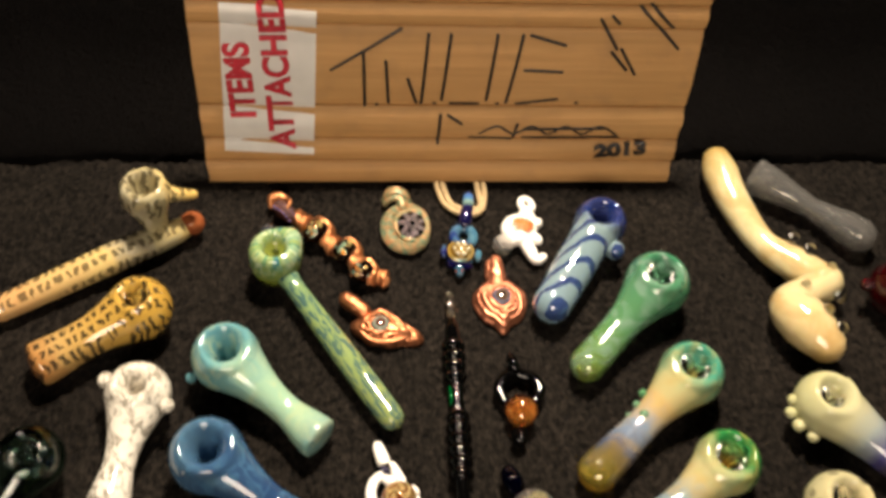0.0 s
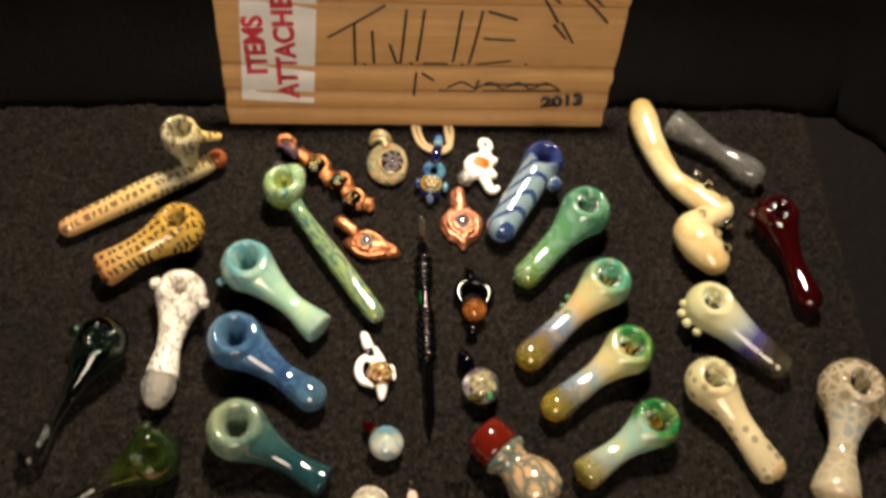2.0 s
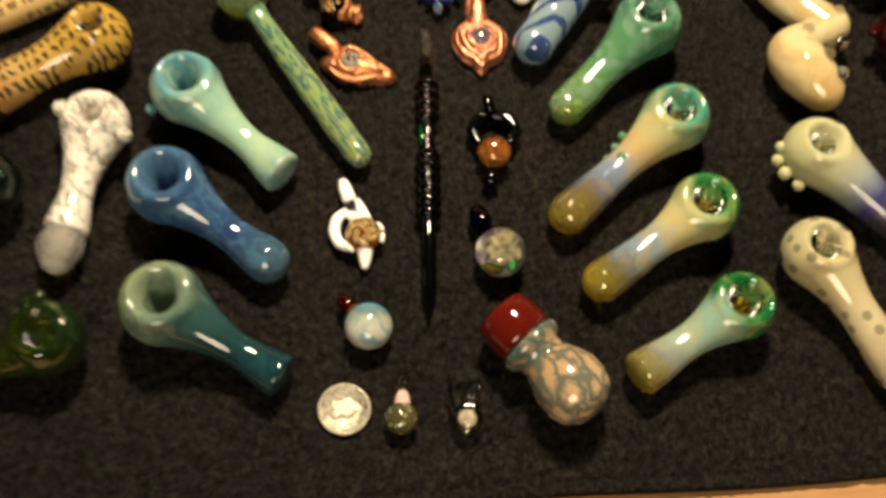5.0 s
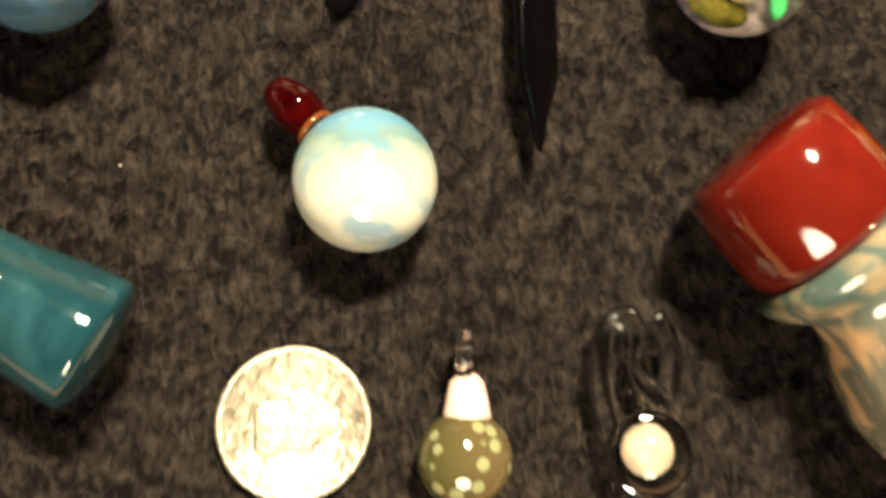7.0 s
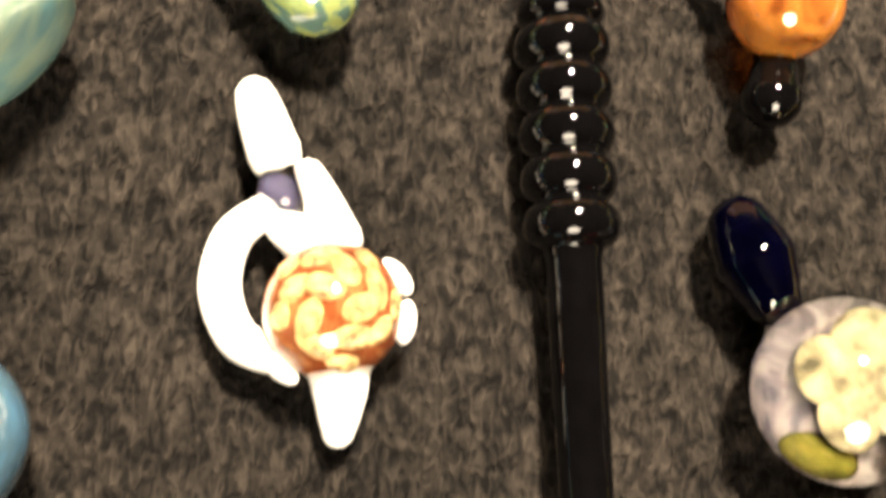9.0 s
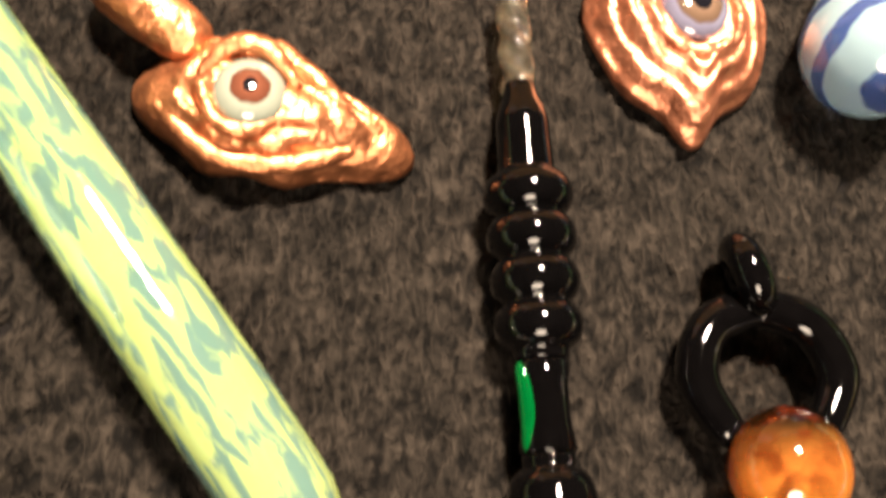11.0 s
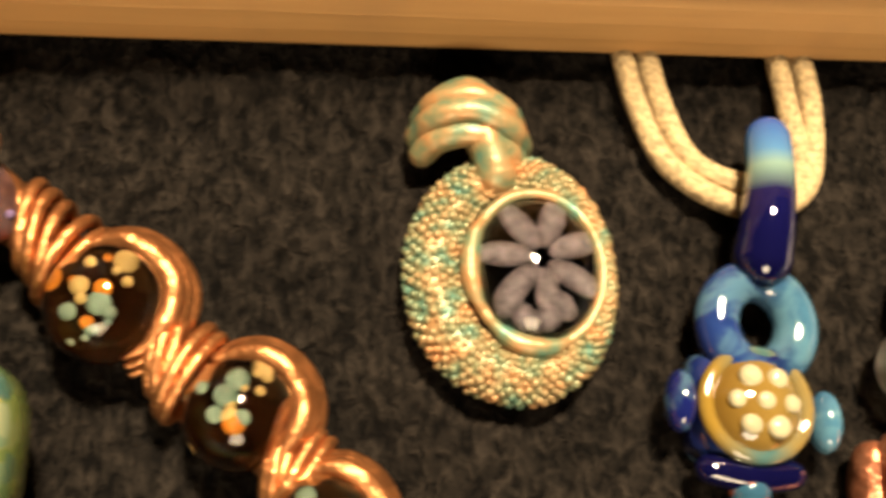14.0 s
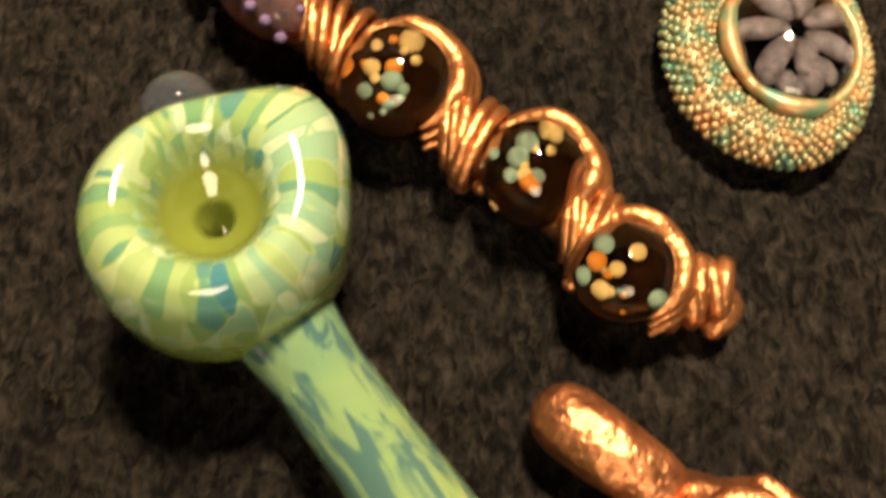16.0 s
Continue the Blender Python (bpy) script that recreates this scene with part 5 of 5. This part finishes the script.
for cx, cy, cr in ((-0.0159, 0.0020, 0.0076), (0.0080, 0.0038, 0.0070), (0.0265, 0.0004, 0.0066)):
    ballob = part("glass_ball", ball(bmesh.new(), (cx, cy - 0.0018, 0.0088), cr * 1.10, (1, 1, 0.92), 32, 20), DARKLENS, worm, "clear domed glass with coloured flecks")
    part("backing", ball(bmesh.new(), (cx, cy - 0.0018, 0.0052), cr * 0.99, (1, 1, 0.52), 24, 12), AMBER_DARK, ballob, "dark amber core")
    # flecks crowd the lower side, where the painted focused light belongs
    for i in range(24):
        a, d = random.uniform(2.6, 6.2) - 0.6 * (i % 3), cr * random.uniform(0.15, 0.86)
        zz = 0.0053 + cr * 0.52 * 0.99 * math.sqrt(max(0.02, 1 - (d / (cr * 0.93)) ** 2))
        part("fleck", ball(bmesh.new(), (cx + d * math.cos(a), cy - 0.001 + d * math.sin(a), zz), cr * random.choice((0.06, 0.08, 0.10, 0.13, 0.17)), (1, 1, 0.5), 10, 6), FLECKS[i % 3], ballob, "coloured glass fleck, amber and cream double as focused light")
    for k in range(3):
        R = cr * (1.10 + 0.12 * k)
        arc = [(cx + R * math.cos(a), cy - 0.001 + R * math.sin(a), 0.0098 - 0.0016 * k + 0.0006 * math.sin(4 * a)) for a in [-0.5 + 0.42 * i for i in range(9)]]
        part("wire_arc", tube(arc, [0.0006, 0.0012, 0.0016, 0.0018, 0.0019, 0.0018, 0.0016, 0.0012, 0.0006], 10, steps=4), COPPER, worm, "copper wire hugging the glass")
    part("prong", ball(bmesh.new(), (cx - cr * 0.75, cy - cr * 0.95, 0.0045), 0.0013, u=10, v=7), COPPER, worm)
for cx, cy, span in ((-0.0280, 0.0010, 0.0095), (-0.0040, 0.0014, 0.0066), (0.0175, 0.0014, 0.0060)):
    for k in range(5):
        ob = part("wire_wrap", ring((cx + span * (k / 4 - 0.5), cy, 0.0056), 0.0042 + 0.0006 * (k % 2), 0.0010, 28, 8, Euler((radians(8 * (k - 2)), radians(86), radians(22 + 5 * (k % 3)))).to_matrix(), ry=0.0066), COPPER, worm, "copper wire wrap")
for k in range(5):
    t = k / 4
    part("tail_coil", ring((0.0332 + 0.0050 * t, 0.0026 + 0.0048 * t, 0.0046), 0.0034 - 0.0008 * t, 0.0015, 24, 10, Euler((0, radians(80), radians(30 + 18 * (k % 2)))).to_matrix(), ry=0.0046 - 0.0012 * t), COPPER, worm, "twisted copper tail")
part("tail_tip", tube([(0.0372, 0.0068, 0.0040), (0.0402, 0.0058, 0.0036), (0.0405, 0.0028, 0.0032)], [0.0024, 0.0026, 0.0020], 12), COPPER, worm)
part("head_glass", ball(bmesh.new(), (-0.0425, -0.0012, 0.0066), 0.0060, (1.6, 0.9, 0.9), 24, 14, turn=-0.1), plain("plum_glass", (0.40, 0.26, 0.27), 0.04, clear=0.85, grain=0.3), worm, "dark plum glass head")
for i in range(18):
    part("fleck", ball(bmesh.new(), (-0.0500 + 0.00095 * i, -0.0026 + 0.0030 * math.sin(i * 2.1), 0.0112 - 0.000036 * (i - 8) ** 2), 0.0006 + 0.0002 * (i % 3), u=9, v=6), plain("violet_fleck", (0.16, 0.11, 0.22), 0.1) if i == 0 else bpy.data.materials["violet_fleck"], worm, "violet glass dot")
part("head_loop", tube([(-0.0525, -0.0045, 0.0050), (-0.0560, -0.0005, 0.0072), (-0.0535, 0.0040, 0.0080), (-0.0475, 0.0052, 0.0080), (-0.0425, 0.0035, 0.0120), (-0.0400, -0.0025, 0.0105)], [0.0014, 0.0026, 0.0028, 0.0022, 0.0014, 0.0010], 12), COPPER, worm, "copper loop")

# green pipe with a drum-shaped head
hm = thing("glass_hammer_pipe", -0.0925, 0.2268, -57.0, "lime green glass pipe with a drum-shaped head and long stem", "glass pipe", PIPES)


def radial(name):
    """Stripes that run outward from the bowl, as in worked lime and blue glass."""
    m, nt, p, link = nodes_of(name)
    co = node(nt, "ShaderNodeTexCoord")
    n = node(nt, "ShaderNodeTexNoise", Scale=70.0, Detail=3.0)
    link(co.outputs["Object"], n.inputs["Vector"])
    sp = node(nt, "ShaderNodeSeparateXYZ")
    link(co.outputs["Object"], sp.inputs[0])
    ang = node(nt, "ShaderNodeMath")
    ang.operation = "ARCTAN2"
    link(sp.outputs[1], ang.inputs[0])
    link(sp.outputs[0], ang.inputs[1])
    turn_by = node(nt, "ShaderNodeMath")
    turn_by.operation = "MULTIPLY"
    link(ang.outputs[0], turn_by.inputs[0])
    turn_by.inputs[1].default_value = 0.0150
    reach = node(nt, "ShaderNodeVectorMath")
    reach.operation = "LENGTH"
    link(co.outputs["Object"], reach.inputs[0])
    polar = node(nt, "ShaderNodeCombineXYZ")
    link(turn_by.outputs[0], polar.inputs[0])
    link(reach.outputs["Value"], polar.inputs[1])
    blocks = node(nt, "ShaderNodeTexVoronoi", Scale=400.0, Randomness=1.0)
    blocks.feature = "SMOOTH_F1"
    blocks.inputs["Smoothness"].default_value = 0.25
    bend = mix(nt, polar.outputs[0], n.outputs["Color"], 0.0022)
    link(bend, blocks.inputs["Vector"])
    tone = node(nt, "ShaderNodeSeparateColor")
    link(blocks.outputs["Color"], tone.inputs[0])
    r = ramp(nt, [(0.05, (0.05, 0.17, 0.20)), (0.22, (0.14, 0.27, 0.13)), (0.42, (0.22, 0.32, 0.11)), (0.62, (0.36, 0.44, 0.22)), (0.8, (0.16, 0.32, 0.22)), (0.95, (0.40, 0.50, 0.32))])
    link(tone.outputs[0], r.inputs[0])
    low = node(nt, "ShaderNodeMapRange")
    low.inputs["From Min"].default_value, low.inputs["From Max"].default_value = 0.012, 0.024
    link(sp.outputs[2], low.inputs["Value"])
    c = mix(nt, (0.20, 0.25, 0.03), r.outputs[0], low.outputs[0])
    flat = node(nt, "ShaderNodeVectorMath")
    flat.operation = "MULTIPLY"
    flat.inputs[1].default_value = (1, 1, 0)
    link(co.outputs["Object"], flat.inputs[0])
    far = node(nt, "ShaderNodeVectorMath")
    far.operation = "LENGTH"
    link(flat.outputs[0], far.inputs[0])
    dish = node(nt, "ShaderNodeMapRange")
    dish.inputs["From Min"].default_value, dish.inputs["From Max"].default_value = 0.0054, 0.0074
    link(far.outputs["Value"], dish.inputs["Value"])
    c = mix(nt, (0.15, 0.18, 0.03), c, dish.outputs[0])
    link(c, p.inputs["Base Color"])
    p.inputs["Roughness"].default_value, p.inputs["Coat Weight"].default_value = 0.05, 0.6
    p.inputs["Transmission Weight"].default_value = 0.12
    bump(nt, p, n.outputs["Fac"], 0.12, 0.003)
    return m


drum = lathe([(0.0006, 0.002), (0.0012, 0.0090), (0.005, 0.0138), (0.013, 0.0160), (0.021, 0.0158), (0.0255, 0.0146), (0.0282, 0.0122), (0.0288, 0.0102), (0.0282, 0.0082), (0.0262, 0.0070), (0.0238, 0.0058), (0.0222, 0.0042), (0.0214, 0.0028), (0.0205, 0.0020), (0.0120, 0.0017), (0.0115, 0.0003)], 64, "Z")
for v in drum.verts:
    a, r = math.atan2(v.co.y, v.co.x) - radians(104), math.hypot(v.co.x, v.co.y)
    f = 0.93 + 0.24 * max(0.0, math.cos(a)) ** 10 + 0.03 * math.cos(2 * a + 1.0)
    f = 1 + (f - 1) * ease((r - 0.009) / 0.004)
    v.co.x, v.co.y = v.co.x * f, v.co.y * f
part("head", drum, radial("lime_striped_glass"), hm)
STEMGREEN = glass("lime_stem_glass", [(0.0, (0.26, 0.44, 0.30)), (0.3, (0.40, 0.53, 0.22)), (0.9, (0.42, 0.50, 0.20)), (1.0, (0.50, 0.40, 0.10))], lo=0.0, hi=0.14, pattern="streak", ink=(0.09, 0.23, 0.28), amount=0.8, scale=480, clear=0.3, soft=0.15)
part("stem", tube([(0.0100, 0, 0.0120), (0.0190, 0, 0.0105), (0.0300, 0, 0.0095), (0.0650, 0, 0.0084), (0.0980, 0, 0.0080), (0.1160, 0, 0.0080)], [0.0070, 0.0056, 0.0058, 0.0070, 0.0073, 0.0068], 28), STEMGREEN, hm)
part("knob", ball(bmesh.new(), (-0.0150, 0.0045, 0.0190), 0.0048, u=18, v=12), plain("pale_blue_clear_glass", (0.62, 0.68, 0.85), 0.02, clear=0.95), hm, "clear bluish glass knob")

# ---- the row at the front ----
coin = thing("silver_coin", -0.0352, 0.0, -12, "worn silver quarter-sized coin on the cloth", "coin")
SILVER = plain("worn_silver", (0.52, 0.48, 0.37), 0.42, 0.8, grain=0.2, scale=500, relief=0.5)
part("disc", lathe([(0.0, 0.0115), (0.0001, 0.0121), (0.0015, 0.0121), (0.0018, 0.0118), (0.0018, 0.0112), (0.0014, 0.0110), (0.0014, 0.0002)], 64, "Z"), SILVER, coin)
part("relief", lump(lambda a: 0.0058 + 0.0012 * math.sin(2 * a + 0.6) + 0.0007 * math.sin(5 * a), lambda rho, a: 0.0014 + 0.0007 * (1 - rho ** 2), 10, 40), SILVER, coin, "worn raised relief")

small = thing("small_glass_pendant", -0.0092, -0.0050, 0, "tiny pear-shaped green and brown glass pendant", "pendant", PENDANTS, size=0.92)
part("drop", ball(bmesh.new(), (0, -0.0012, 0.0072), 0.0082, (1, 1, 0.86), 24, 16), glass("mossy_glass", [(0.0, (0.16, 0.16, 0.06)), (1.0, (0.26, 0.20, 0.10))], lo=-0.01, hi=0.01, pattern="specks", ink=(0.46, 0.50, 0.28), amount=0.8, scale=280, clear=0.35), small, "speckled glass drop")
part("neck", tube([(0.0006, 0.0060, 0.0070), (0.0008, 0.0100, 0.0068)], [0.0042, 0.0034], 16), plain("pink_white_glass", (0.72, 0.52, 0.46), 0.06, clear=0.2), small)
part("loop", ring((0.0010, 0.0160, 0.0062), 0.0032, 0.0015, 26, 10, Euler((0, radians(70), 0)).to_matrix()), CLEAR, small, "clear glass loop")

tear = thing("small_glass_pendant", 0.0200, -0.0022, 0, "tiny clear glass teardrop pendant with an open loop", "pendant", PENDANTS, size=0.92)
part("drop", ball(bmesh.new(), (0.0012, -0.0050, 0.0068), 0.0076, (1, 1, 0.86), 24, 16), CLEAR, tear, "clear glass drop")
part("seed", ball(bmesh.new(), (0.0012, -0.0046, 0.0056), 0.0034, (1, 1, 0.7), 14, 9), plain("cream_core", (0.66, 0.56, 0.40), 0.2), tear, "cream core in the drop")
part("loop", tube([(-0.0050, -0.0020, 0.0052), (-0.0066, 0.0070, 0.0050), (-0.0052, 0.0165, 0.0050), (-0.0010, 0.0190, 0.0050), (0.0010, 0.0150, 0.0052), (0.0006, 0.0090, 0.0056), (0.0040, 0.0040, 0.0060)], [0.0020, 0.0018, 0.0020, 0.0020, 0.0018, 0.0020, 0.0024], 14), CLEAR, tear, "clear glass loop")
part("loop_end", tube([(0.0050, 0.0180, 0.0048), (0.0068, 0.0130, 0.0050), (0.0060, 0.0060, 0.0056)], [0.0020, 0.0018, 0.0022], 14), CLEAR, tear, "clear glass loop")

jar = thing("glass_jar", 0.0435, 0.0330, -49, "cream and teal glass jar with red lid lying sideways", "jar", size=0.90)
JAR = glass("cream_teal_glass", [(0.0, (0.30, 0.28, 0.20)), (0.2, (0.52, 0.36, 0.20)), (0.8, (0.58, 0.44, 0.26)), (1.0, (0.14, 0.08, 0.05))], lo=0.012, hi=0.062, pattern="vine", ink=(0.05, 0.16, 0.17), amount=0.75, scale=125, seed=6)
part("body", lathe([(0.009, 0.006), (0.0095, 0.0165), (0.0120, 0.0178), (0.0150, 0.0165), (0.0185, 0.0128), (0.0230, 0.0130), (0.0300, 0.0165), (0.0380, 0.0190), (0.0460, 0.0188), (0.0530, 0.0160), (0.0580, 0.0105), (0.0600, 0.002)], 48, centre=(0, 0, 0.0190)), JAR, jar)
part("lid", lathe([(-0.0120, 0.002), (-0.0120, 0.0128), (-0.0105, 0.0150), (-0.0030, 0.0160), (0.0060, 0.0162), (0.0085, 0.0156), (0.0092, 0.006)], 44, centre=(0, 0, 0.0190)), plain("brick_red_glass", (0.080, 0.006, 0.003), 0.08, grain=0.12, scale=120, coat=0.5), jar, "brick red glass lid")

# pale lint caught in the pile
bm = bmesh.new()
random.seed(31)
for i in range(10):
    x, y, a = random.uniform(-0.25, 0.28), random.uniform(-0.02, 0.28), random.uniform(0, 6.28)
    r, long = random.uniform(0.00010, 0.00022), random.uniform(0.0006, 0.0022)
    ball(bm, (x, y, 0.0004), 1.0, (long / 2, r, r), 6, 4, turn=a)
tagged(part("lint", bm, plain("pale_lint", (0.24, 0.22, 0.19), 0.9), None), "pale lint specks caught in the black cloth", "lint", kind="stuff")
